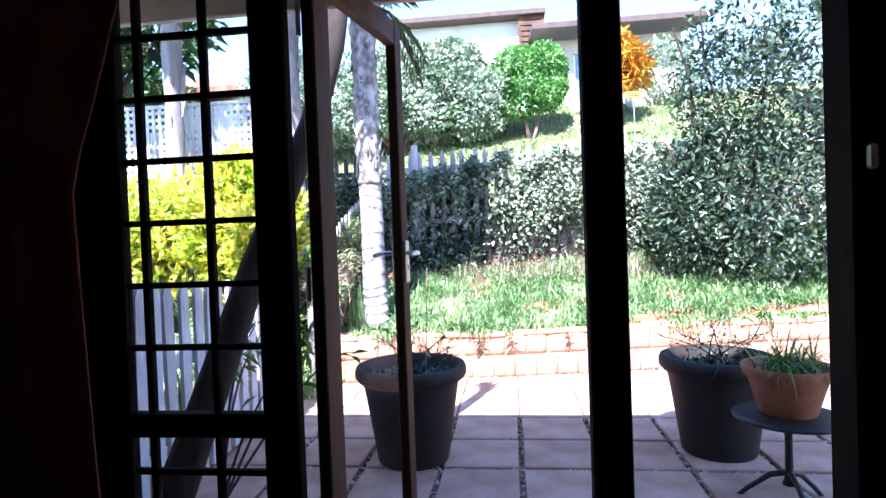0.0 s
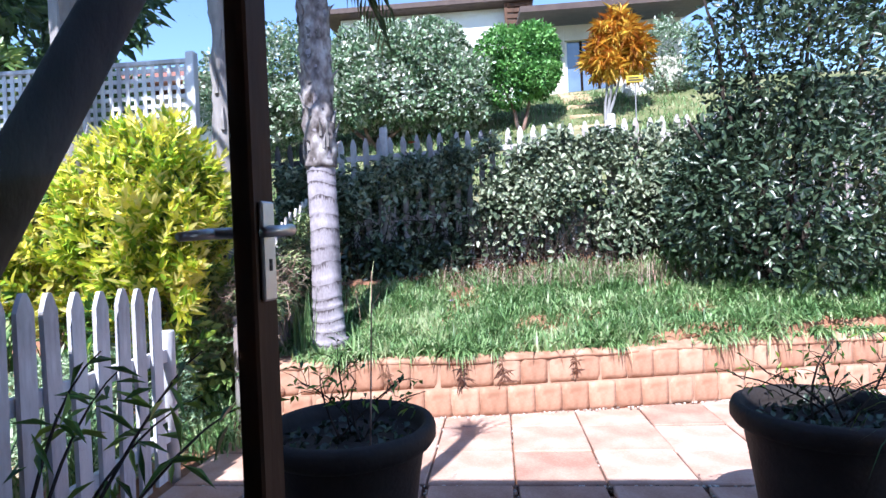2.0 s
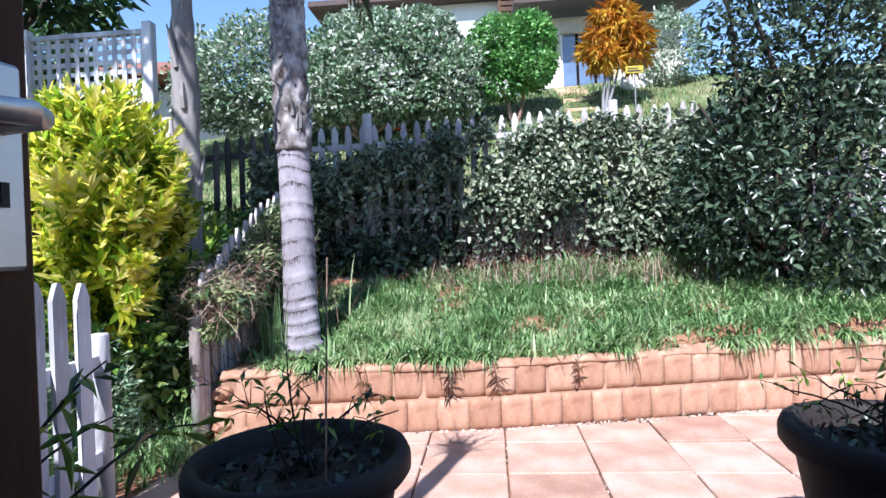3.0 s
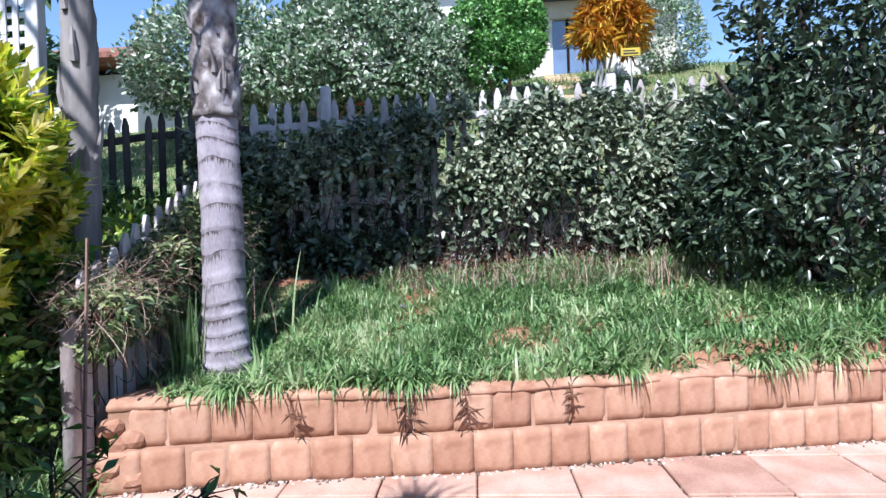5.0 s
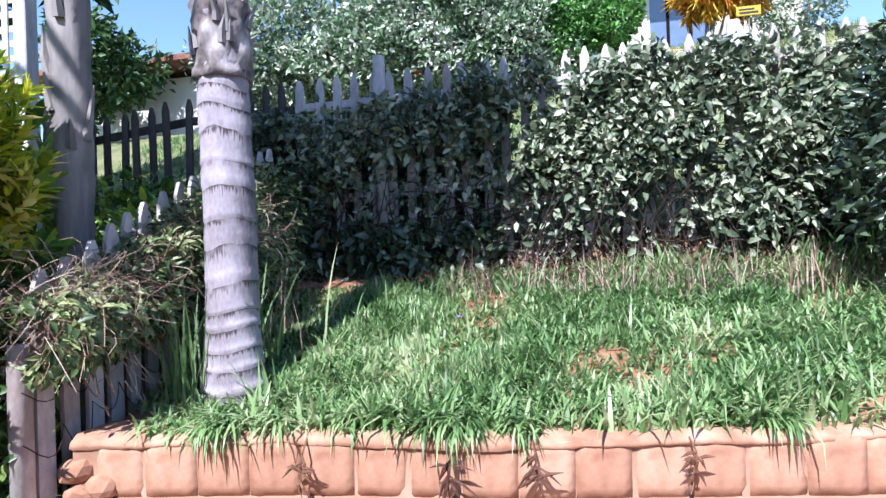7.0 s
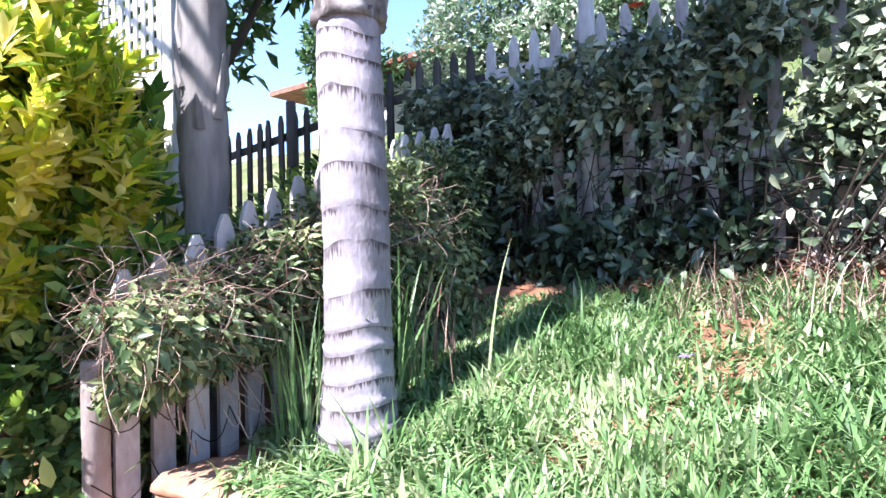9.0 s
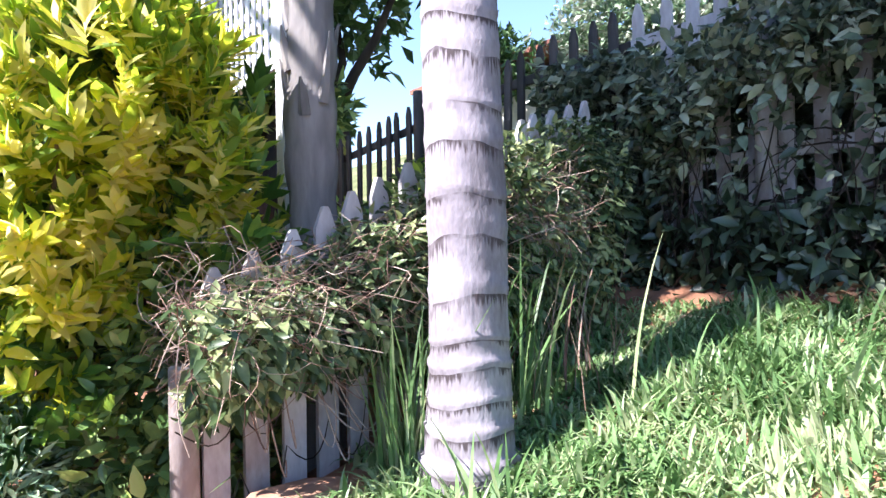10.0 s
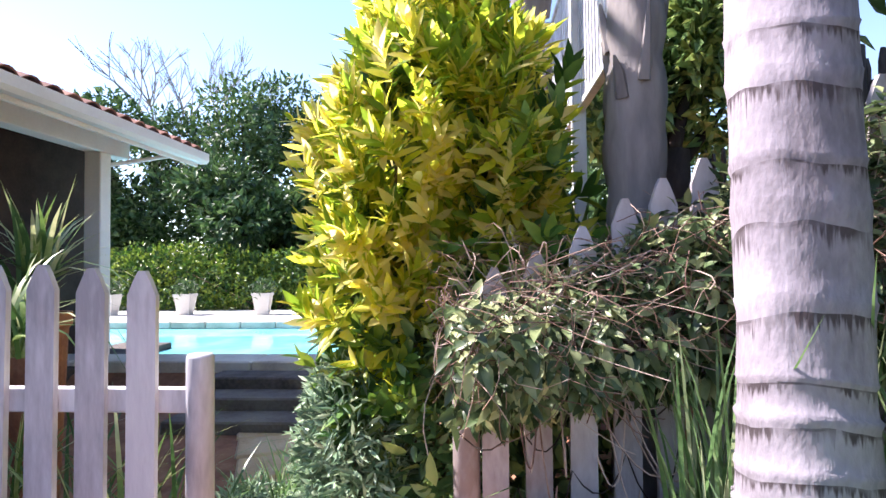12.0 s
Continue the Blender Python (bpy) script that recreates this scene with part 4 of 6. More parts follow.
def make_palm_grey(at, r, top, seed, label):
    pm = thing("palm_tree", label, "palm tree")
    g = random.Random(seed)
    prof = [(r * float(np.interp(z, [0, 0.5, 1.6, 4], [1.35, 1.1, 1.0, 0.95])) + g.uniform(-0.006, 0.01), z) for z in np.arange(0.0, top, 0.07)]
    bm = lathe(prof, 22, wave=lambda a, z: 0.010 * math.sin(2 * a + z * 4) + 0.006 * math.sin(5 * a + z * 9) + 0.004 * math.sin(11 * a - z * 15))
    z0 = float(ground_z(at[0], at[1])) - 0.1
    part("trunk", bm, M_barkB, pm, smooth=True).location = (at[0], at[1], z0)
    bm = bmesh.new()
    for k in range(26):
        a, z = g.uniform(0, 6.28), g.uniform(1.2, top - 0.1)
        o = Vector((math.cos(a), math.sin(a), 0))
        p = Vector((at[0], at[1], z0 + z)) + o * r * 0.92
        tube([p, p + o * 0.02 + Vector((0, 0, 0.08)), p + o * g.uniform(0.02, 0.06) + Vector((0, 0, g.uniform(0.12, 0.25)))], [0.026, 0.018, 0.004], 5, bm)
    stuff(part("leaf_base_stub", bm, M_barkB, pm, "ragged grey stubs of old leaf bases"))
    specs = [(g.uniform(-0.25, 0.25) + k * 6.283 / 11, g.uniform(1.2, 1.7), g.uniform(0.9, 1.5), g.uniform(0.6, 1.1)) for k in range(9)]
    put_fronds(pm, (at[0], at[1], z0 + top), specs, M_frond, seed * 9, width=0.045)


def make_leaning():
    th = thing("leaning_tree", "dark leaning tree trunk beside the paving edge", "tree")
    part("trunk", tube([(-1.18, 1.34, -0.03), (-1.02, 1.58, 0.6), (-0.88, 1.82, 1.2), (-0.69, 2.03, 1.8), (-0.61, 2.1, 2.15), (-0.56, 2.14, 2.5)],
                       [0.08, 0.065, 0.057, 0.054, 0.052, 0.045], 18), M_barkdark, th, smooth=True)
    g = np.random.default_rng(5)
    p = np.array([-0.56, 2.14, 2.5]) + g.normal(size=(46, 3)) * 0.02
    hang(new("leaf_rosette", blades("leaf_rosette", p, g.normal(size=(46, 3)) + np.array([-0.4, 0.3, 0]), g.uniform(0.25, 0.42, 46), g.uniform(0.02, 0.032, 46), M_spike, bend=g.uniform(0.1, 0.7, 46), segs=5)), th, "rosette of narrow strap leaves")
    # unseen tree, added so that its crown shades the palm and the hedge behind it
    tt = thing("tree", "unseen tall tree added to shade the hedge and fence", "tree")
    part("trunk", tube([(-2.4, 1.98, -0.05), (-2.42, 2.05, 1.0), (-2.4, 2.15, 2.2), (-2.3, 2.4, 3.3), (-1.95, 2.75, 4.5)], [0.10, 0.08, 0.07, 0.06, 0.045], 12), M_barkdark, tt, smooth=True)
    for pts, r in stems((-2.05, 2.65, 4.2), [(-1.9, 3.0, 5.7), (-1.4, 3.2, 5.7), (-1.1, 3.1, 5.6), (-1.5, 2.9, 6.2), (-2.6, 3.2, 5.6), (-3.4, 3.1, 5.7), (-4.6, 3.1, 5.6)], 0.03, 6):
        part("limb", tube(pts, r, 7), M_barkdark, tt)
    P, O = [np.concatenate(q) for q in zip(*[blob(3000, (x, 3.1, z), (0.62, 0.5, rz), 6 + k) for k, (x, z, rz) in enumerate(
        ((-1.46, 6.0, 1.02), (-1.95, 6.0, 1.05), (-2.6, 5.95, 1.0), (-3.35, 5.85, 0.95), (-4.1, 5.7, 0.85), (-4.8, 5.6, 0.8)))])]
    n = len(P)
    hang(new("leaves", leaves("leaves", P, O * 0.6 + g.normal(size=(n, 3)) * 0.6, UP * 0.5 + g.normal(size=(n, 3)) * 0.6, g.uniform(0.09, 0.17, n), 0.055, M_gloss)), tt)


make_palm()
make_palm_grey((-1.945, 5.08), 0.077, 4.3, 3, "palm with a rough grey trunk behind the picket fence")
make_palm_grey((-3.05, 4.85), 0.085, 4.3, 4, "palm with a rough grey trunk beside the trellis")
make_leaning()


def make_grass():
    g = np.random.default_rng(21)
    n = 76000
    x = g.uniform(-1.6, 4.2, n)
    y = wall_y(x) + 0.06 + g.random(n) ** 0.9 * 1.75
    p = np.stack([x, y, np.zeros(n)], 1)
    d = wobble(p, 12, 2.6) + 0.5 * wobble(p, 13, 6)
    bare = np.exp(-(((x - 1.6 - 0.12 * np.sin(9 * y)) / 0.17) ** 2)) * (y > 5.6) * 0.85 + np.exp(-(((x - 1.35) / 0.3) ** 2 + ((y - 5.25) / 0.18) ** 2)) * 0.4
    edge = np.clip((y - wall_y(x) - 0.06) / 0.2, 0, 1)
    keep = g.random(n) < np.clip(1.05 + 0.35 * d - bare - 0.75 * (1 - edge), 0.02, 1)
    keep &= (np.hypot(x + 1.222, y - 5.18) > 0.14) & ~((x < -1.36) & (y < 5.0))
    x, y, d = x[keep], y[keep], d[keep]
    n = len(x)
    z = np.maximum(ground_z(x, y), np.where(y < wall_y(x) + 0.3, 0.418, 0.40)) - 0.01
    low = np.where((x < -0.95), 0.6, 1.0) * np.where(x > 1.9, 1.1, 1.0)
    L = g.uniform(0.05, 0.155, n) * (1 + 0.45 * d) * low
    tall = g.random(n) < 0.012
    L = np.where(tall & (y > 5.6), L * 2.1, L)
    p = np.stack([x, y, np.zeros(n)], 1)
    D = g.normal(size=(n, 3)) + np.stack([wobble(p, 41, 9.0), wobble(p, 42, 9.0) - 0.2, np.zeros(n)], 1) * 0.8
    loll = np.clip(0.8 + 0.5 * wobble(p, 43, 5.0), 0.35, 1.3)
    me = blades("grass", np.stack([x, y, z], 1), D, L, g.uniform(0.009, 0.026, n), M_grass, bend=g.uniform(0.2, 1.35, n) * loll, segs=4)
    tagged(new("grass", me), "lush green grass on the bank above the wall", "grass", kind="stuff")
    # tufts hanging over the edge of the wall
    n = 5200
    x = g.uniform(-1.45, 3.2, n)
    keep = g.random(n) < np.clip(-0.15 + 1.7 * wobble(np.stack([x * 3, x * 0, x * 0], 1), 17, 2.0), 0.01, 1)
    x = x[keep]
    n = len(x)
    y = wall_y(x) + 0.04 + 0.13 * g.random(n)
    D = g.normal(size=(n, 3)) * 0.8 + np.array([0, -0.9, 0])
    me = blades("edge_grass", np.stack([x, y, np.full(n, 0.415)], 1), D, g.uniform(0.06, 0.17, n), g.uniform(0.010, 0.022, n), M_grass, bend=g.uniform(0.6, 1.5, n), segs=4)
    tagged(new("edge_grass", me), "grass tufts hanging over the edge of the retaining wall", "grass", kind="stuff")
    # rough grass over the upper bank and by the path
    n = 26000
    x, y = g.uniform(-7, 4.5, n), 7.2 + 5.3 * g.random(n)
    z = ground_z(x, y) - 0.01
    D = g.normal(size=(n, 3))
    me = blades("bank_grass", np.stack([x, y, z], 1), D, g.uniform(0.05, 0.16, n), g.uniform(0.012, 0.022, n), M_grass, bend=g.uniform(0.3, 1.0, n), segs=2)
    tagged(new("bank_grass", me), "thin rough grass over the upper bank", "grass", kind="stuff")
    n = 5200
    x, y = g.uniform(-3.4, -1.62, n), g.uniform(3.95, 4.75, n)
    p = np.stack([x, y, x * 0], 1)
    keep = (wobble(p, 15, 3) > -0.35) & (y > 4.0 - 0.25 * (x + 1.7))
    x, y = x[keep], y[keep]
    D = g.normal(size=(len(x), 3))
    me = blades("path_grass", np.stack([x, y, ground_z(x, y) - 0.01], 1), D, g.uniform(0.06, 0.24, len(x)), g.uniform(0.008, 0.016, len(x)), M_grass, bend=g.uniform(0.2, 0.9, len(x)), segs=3)
    tagged(new("path_grass", me), "green grass beside the garden path", "grass", kind="stuff")


make_grass()


def make_tuft(name, label, at, n, length, width, mat, seed, spread=0.06, bend=(0.2, 0.8), category="plant", group="", segs=5, way=None):
    g = np.random.default_rng(seed)
    p = np.array(at) + g.normal(size=(n, 3)) * np.array([spread, spread, 0])
    D = g.normal(size=(n, 3)) + (np.array(way) if way else 0)
    me = blades(name, p, D, g.uniform(*length, n), g.uniform(*width, n), mat, bend=g.uniform(*bend, n), segs=segs)
    return tagged(new(name, me), label, category, group)


# withered runners hanging over the wall
for i, (x, s) in enumerate(((-0.70, 1.0), (-0.18, 1.25), (0.10, 1.1), (0.62, 0.75))):
    y = float(wall_y(x)) - 0.012
    g = random.Random(60 + i)
    th = thing("withered_runner", "withered brown runner plant hanging over the wall", "plant", "withered runners")
    top = Vector((x, y + 0.05, 0.40))
    knots = [top, Vector((x + 0.01, y - 0.005, 0.37)), Vector((x + g.uniform(-0.02, 0.02), y - 0.012, 0.33 - 0.05 * s)), Vector((x + g.uniform(-0.03, 0.03), y - 0.01, 0.34 - 0.14 * s))]
    part("stem", tube(knots, [0.004, 0.004, 0.003, 0.002], 5), M_dead, th)
    for k in range(11):
        b = knots[2].lerp(knots[1], g.random())
        e = b + Vector((g.uniform(-0.085, 0.085), -0.012, g.uniform(-0.09, 0.03))) * s
        bm = bmesh.new()
        tube([b, b.lerp(e, 0.5) + Vector((0, -0.01, 0.01)), e], [0.003, 0.007, 0.001], 4, bm)
        part("leaf", bm, M_dead, th)

# hedge behind the lawn, spread over both sides of the tall fence
th = thing("hedge", "overgrown dull green hedge grown through the tall picket fence", "hedge")
g = np.random.default_rng(31)
n = 58000
x = g.uniform(-2.15, 2.7, n)
hz = 0.85 + g.random(n) ** 0.85 * 1.5
top = np.interp(x, [-1.85, -1.3, -0.5, 0.0, 0.6, 2.7], [2.12, 2.1, 2.14, 2.22, 2.3, 2.42]) + 0.10 * wobble(np.stack([x * 2, x * 0, x * 0], 1), 33, 2.5)
swell = 0.10 * wobble(np.stack([x, hz * 0, hz], 1), 34, 3.0)
y = fence_y(x) - 0.16 + swell + (g.random(n) ** 1.3 - 0.35) * 0.42
patch = wobble(np.stack([x, hz * 0, hz], 1), 35, 4.0)
full = np.clip((hz - np.interp(x, [-1.8, -1.2, -0.2, 0.4, 1.2, 2.7], [1.1, 1.62, 1.52, 1.26, 1.12, 1.0]) + 0.22 * wobble(np.stack([x * 1.5, hz * 0, hz * 0.5], 1), 37, 3.0)) / 0.3, 0.0, 1.0)
thin = np.clip(0.09 + full * (0.86 - 1.5 * np.clip(patch - 0.05, 0, 0.55)), 0, 1)
keep = (g.random(n) < thin) & (hz < top)
P = np.stack([x, y, hz], 1)[keep]
n = len(P)
O = np.array([0, -0.8, 0.35]) + g.normal(size=(n, 3)) * 0.6
L = g.uniform(0.036, 0.098, n)
hang(new("leaves", leaves("leaves", P, O + g.normal(size=(n, 3)) * 0.5 - UP * 0.5, O, L, L * 0.52, M_hedge, droop=0.2, fine=True)), th)
bm = bmesh.new()
q = random.Random(8)
for k in range(300):
    x = q.uniform(-1.7, 2.6)
    a = Vector((x, fence_y(x) - 0.1 + q.uniform(-0.14, 0.1), q.uniform(0.72, 1.1)))
    b = a + Vector((q.uniform(-0.4, 0.4), q.uniform(-0.12, 0.1), q.uniform(0.15, 0.8)))
    tube(arc(a, b, (q.uniform(-.1, .1), q.uniform(-.1, .05), 0), 4), [0.006, 0.005, 0.0045, 0.003, 0.0015], 4, bm)
for k in range(90):
    x = q.uniform(-0.7, 1.8)
    a = Vector((x, fence_y(x) - 0.14 + q.uniform(-0.12, 0.06), q.uniform(1.0, 1.5)))
    b = a + Vector((q.uniform(0.2, 0.6) * q.choice((-1, 1)), q.uniform(-0.1, 0.1), q.uniform(-0.12, 0.2)))
    tube(arc(a, b, (0, q.uniform(-.08, .04), q.uniform(-.06, .1)), 5), [0.005, 0.0045, 0.004, 0.003, 0.002, 0.001], 4, bm)
# stems take the dark bark, which puts the hedge's shade into their colour
stuff(part("stem_tangle", bm, M_barkdark, th))
# dark leaves added around the pickets to deepen the hedge's shade
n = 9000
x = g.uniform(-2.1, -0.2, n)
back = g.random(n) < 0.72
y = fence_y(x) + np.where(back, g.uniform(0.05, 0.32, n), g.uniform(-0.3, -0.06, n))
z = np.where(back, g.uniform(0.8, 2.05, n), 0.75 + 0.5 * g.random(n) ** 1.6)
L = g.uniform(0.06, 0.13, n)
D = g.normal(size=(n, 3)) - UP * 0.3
hang(new("inner_leaves", leaves("inner_leaves", np.stack([x, y, z], 1), D, np.array([0, -0.8, 0.4]) + g.normal(size=(n, 3)) * 0.6, L, L * 0.5, M_gloss, droop=0.2)), th, "dark inner leaves added to deepen the shade")
# withered stalks along its foot
n = 1500
p = np.stack([g.uniform(-0.5, 2.2, n), g.uniform(6.2, 6.75, n), np.full(n, 0.72)], 1)
me = blades("dry_stalks", p, g.normal(size=(n, 3)), g.uniform(0.12, 0.42, n), g.uniform(0.004, 0.009, n), M_twig, bend=g.uniform(0.1, 0.9, n), segs=3)
tagged(new("dry_stalks", me), "dry brown stalks along the foot of the hedge", "dry plants", kind="stuff")

# single flowers


def flower(label, at, mat, n, size, stalk, seed):
    fl = thing("flower", label, "flower", at=at)
    g = np.random.default_rng(seed)
    a = np.arange(n) * 6.283 / n
    D = np.stack([np.cos(a), np.sin(a), np.full(n, 0.35)], 1) + g.normal(size=(n, 3)) * 0.12
    hang(new("petals", leaves("petals", np.zeros((n, 3)), D, np.tile(UP, (n, 1)), size, size * 0.5, mat, fine=True)), fl)
    part("stalk", tube([(0.01, 0.01, -stalk), (0.0, 0.01, -stalk * 0.5), (0, 0, 0)], [0.003, 0.0025, 0.002], 5), M_crotongreen, fl)


flower("orange red flower on the hedge beside the post", (-0.72, 6.66, 2.26), M_redpetal, 8, 0.05, 0.25, 3)
flower("small lilac flower standing in the grass", (-0.30, 5.72, 0.72), M_lilac, 7, 0.028, 0.16, 4)
# fallen leaves along the foot of the hedge
n = 2600
x = g.uniform(-0.9, 2.4, n)
y = fence_y(x) - g.random(n) ** 1.4 * 0.62 + 0.2
P = np.stack([x, y, ground_z(x, y) + 0.02 + g.random(n) * 0.04], 1)
L = g.uniform(0.03, 0.08, n)
tagged(new("leaf_litter", leaves("leaf_litter", P, g.normal(size=(n, 3)) * np.array([1, 1, 0.4]), UP + g.normal(size=(n, 3)) * 0.6, L, L * 0.5, M_dead)),
       "curled brown fallen leaves under the hedge", "leaf litter", kind="stuff")

# large dark shrub
crown("shrub", "tall dark shrub with glossy leaves over the bank", "shrub",
      [(5600, (2.8, 6.1, 1.6), (1.1, 0.75, 0.95)), (2800, (2.75, 6.1, 2.55), (0.7, 0.6, 0.85)), (2000, (2.05, 6.15, 1.55), (0.48, 0.45, 0.68)),
       (2800, (3.5, 6.2, 2.8), (0.9, 0.7, 1.1)), (700, (2.2, 6.0, 2.75), (0.32, 0.3, 0.8)), (1500, (3.3, 6.0, 1.2), (1.1, 0.6, 0.5)), (700, (2.7, 6.0, 3.4), (0.6, 0.4, 0.6))],
      (0.082, 0.036), M_gloss, 5, stems((2.6, 6.2, 0.65), [(1.8, 6.0, 2.2), (2.2, 6.0, 3.6), (2.9, 6.1, 3.4), (3.6, 6.2, 3.2), (2.0, 5.9, 1.3), (1.9, 5.95, 3.4)], 0.035, 4), fine=True, extra=M_barkdark)

# bushes on the upper bank
crown("bush", "large silvery green flowering bush on the bank", "bush",
      [(10000, (-3.9, 10.9, 4.15), (1.35, 0.8, 0.95)), (15500, (-1.6, 10.9, 4.2), (1.45, 0.8, 0.95)), (5500, (-0.4, 10.8, 3.85), (0.75, 0.6, 0.65)), (5500, (-2.8, 10.7, 3.75), (1.1, 0.6, 0.5)),
       (5500, (-1.0, 10.9, 4.75), (0.7, 0.5, 0.4))],
      (0.10, 0.056), M_greybush, 6, stems((-2.0, 11, 3.0), [(-3.5, 10.9, 4.3), (-1.4, 10.9, 4.4), (-0.5, 10.9, 4.1), (-2.6, 10.9, 4.3)], 0.04, 3))
crown("bush", "dense clipped bright green bush on the bank", "bush",
      [(3000, (0.32, 10.75, 4.48), (0.42, 0.45, 0.40)), (3000, (0.88, 10.75, 4.52), (0.40, 0.45, 0.38)), (2800, (0.92, 10.72, 4.0), (0.38, 0.45, 0.42)), (2800, (0.35, 10.72, 3.95), (0.46, 0.45, 0.42)), (1500, (0.62, 10.7, 4.3), (0.5, 0.5, 0.5)), (900, (1.1, 10.7, 4.3), (0.2, 0.3, 0.5))], (0.075, 0.04), M_green, 8,
      stems((0.6, 10.8, 3.0), [(0.3, 10.8, 4.2), (0.9, 10.8, 4.2)], 0.04, 3))
crown("bush", "loose grey olive bush in front of the far house", "bush",
      [(3600, (3.35, 11.6, 4.45), (0.62, 0.5, 0.72))], (0.09, 0.03), M_greybush, 9, stems((3.4, 11.6, 3.6), [(3.0, 11.6, 4.7), (3.7, 11.6, 4.7)], 0.025, 3))
th = thing("small_tree", "small tree with orange strap leaves and thin leaning stems", "tree")
g = np.random.default_rng(44)
P, O = [np.concatenate(q) for q in zip(blob(120, (2.05, 10.65, 4.28), (0.30, 0.3, 0.36), 45, 0.2, 0.5, 3.0), blob(105, (2.42, 10.65, 4.33), (0.32, 0.3, 0.36), 46, 0.2, 0.5, 3.0), blob(85, (2.22, 10.6, 4.62), (0.28, 0.28, 0.26), 47, 0.2, 0.5, 3.0))]
n = 18
Pn = np.repeat(P, n, 0) + g.normal(size=(len(P) * n, 3)) * 0.012
Dn = np.repeat(O, n, 0) * 0.35 + g.normal(size=(len(P) * n, 3)) * 0.7 + UP * 0.1
hang(new("leaves", leaves("leaves", Pn, Dn, UP + g.normal(size=Dn.shape) * 0.3, g.uniform(0.12, 0.26, len(Pn)), 0.017, M_orange, droop=0.35)), th)
for pts, r in stems((1.98, 10.6, 3.0), [(2.05, 10.65, 4.1), (2.35, 10.65, 4.2), (2.25, 10.65, 4.5)], 0.035, 4, 0.05):
    part("stem", tube(pts, r, 7), M_greywood, th, smooth=True)

# yellow croton beside the path
th = thing("croton_bush", "large croton bush with yellow and green leaves", "bush")
g = np.random.default_rng(51)


def rosettes(shells, per, length, width, mat, seed, name):
    g = np.random.default_rng(seed)
    Ps, Os = [], []
    for i, (n, c, r) in enumerate(shells):
        p, o = blob(n, c, r, seed + i, hollow=0.72, rough=0.3, freq=3.2)
        Ps.append(p)
        Os.append(o)
    P, O = np.concatenate(Ps), np.concatenate(Os)
    axis = unit(O * 1.15 + UP * 0.95 + g.normal(size=O.shape) * 0.25)
    P2, A = np.repeat(P, per, 0), np.repeat(axis, per, 0)
    k = g.normal(size=P2.shape)
    side = unit(k - A * (k * A).sum(1, keepdims=True))
    open_ = np.tile(np.linspace(0.25, 1.25, per), len(P))[:, None] + g.normal(size=(len(P2), 1)) * 0.15
    D = A * np.cos(open_) + side * np.sin(open_)
    P2 = P2 - A * np.tile(np.linspace(0, 0.10, per), len(P))[:, None]
    L = g.uniform(*length, len(P2))
    return new(name, leaves(name, P2, D, A - D * 0.4, L, L * width, mat, fold=0.12, droop=0.12, fine=True))


hang(rosettes([(780, (-2.2, 4.44, 1.40), (0.52, 0.42, 0.66)), (150, (-2.15, 4.46, 1.82), (0.32, 0.28, 0.30)), (130, (-2.1, 4.24, 1.02), (0.36, 0.26, 0.4)), (170, (-1.98, 4.66, 1.42), (0.26, 0.20, 0.40)), (420, (-2.85, 4.48, 1.35), (0.5, 0.40, 0.62)), (360, (-3.45, 4.5, 1.30), (0.45, 0.38, 0.58))], 13, (0.05, 0.11), 0.34, M_yellow, 52, "leaves"), th)
hang(rosettes([(120, (-2.22, 4.44, 1.30), (0.38, 0.30, 0.55)), (70, (-1.98, 4.75, 1.25), (0.26, 0.22, 0.4)), (60, (-2.2, 4.25, 0.75), (0.36, 0.3, 0.3)), (150, (-2.95, 4.5, 1.2), (0.6, 0.3, 0.55))], 12, (0.07, 0.125), 0.40, M_crotongreen, 57, "inner_leaves"), th, "dark green inner leaves")
bm = bmesh.new()
for pts, r in stems((-2.2, 4.35, 0.0), [(-2.4, 4.2, 1.3), (-2.0, 4.3, 1.4), (-2.2, 4.5, 1.6), (-2.1, 4.1, 1.1), (-2.45, 4.45, 1.5), (-1.95, 4.6, 1.3)], 0.022, 5):
    part("stem", tube(pts, r, 6), M_twig, th)

# vine heaped on the climbing fence
th = thing("vine", "tangled vine of dry stems and leaves heaped on the picket fence", "vine")
g = np.random.default_rng(61)
n = 15000
y = 4.50 + g.random(n) ** 0.9 * 1.9
cz = np.interp(y, [4.5, 4.7, 5.0, 5.4, 6.2], [0.80, 0.84, 0.92, 1.04, 1.16])
dep = np.interp(y, [4.5, 4.8, 5.4, 6.2], [0.15, 0.19, 0.30, 0.52])
a = g.uniform(0, 6.28, n)
r = (0.35 + 0.65 * g.random(n) ** 0.6) * (1 + 0.25 * wobble(np.stack([y * 4, a, a * 0], 1), 62, 1))
P = np.stack([-1.60 - 0.03 * (y - 4.6) + np.cos(a) * r * 0.20, y, cz + np.sin(a) * r * dep], 1)
O = np.stack([np.cos(a), g.normal(0, 0.4, n), np.sin(a) * 0.6], 1)
L = g.uniform(0.022, 0.07, n)
sel = g.random(n) < 0.95
hang(new("leaves", leaves("leaves", P[sel], (O + g.normal(size=O.shape) * 0.7 - UP * 0.4)[sel], (O + UP * 0.5)[sel], L[sel], L[sel] * 0.46, M_dryvine, fine=True, droop=0.3)), th)
bm = bmesh.new()
q = random.Random(63)
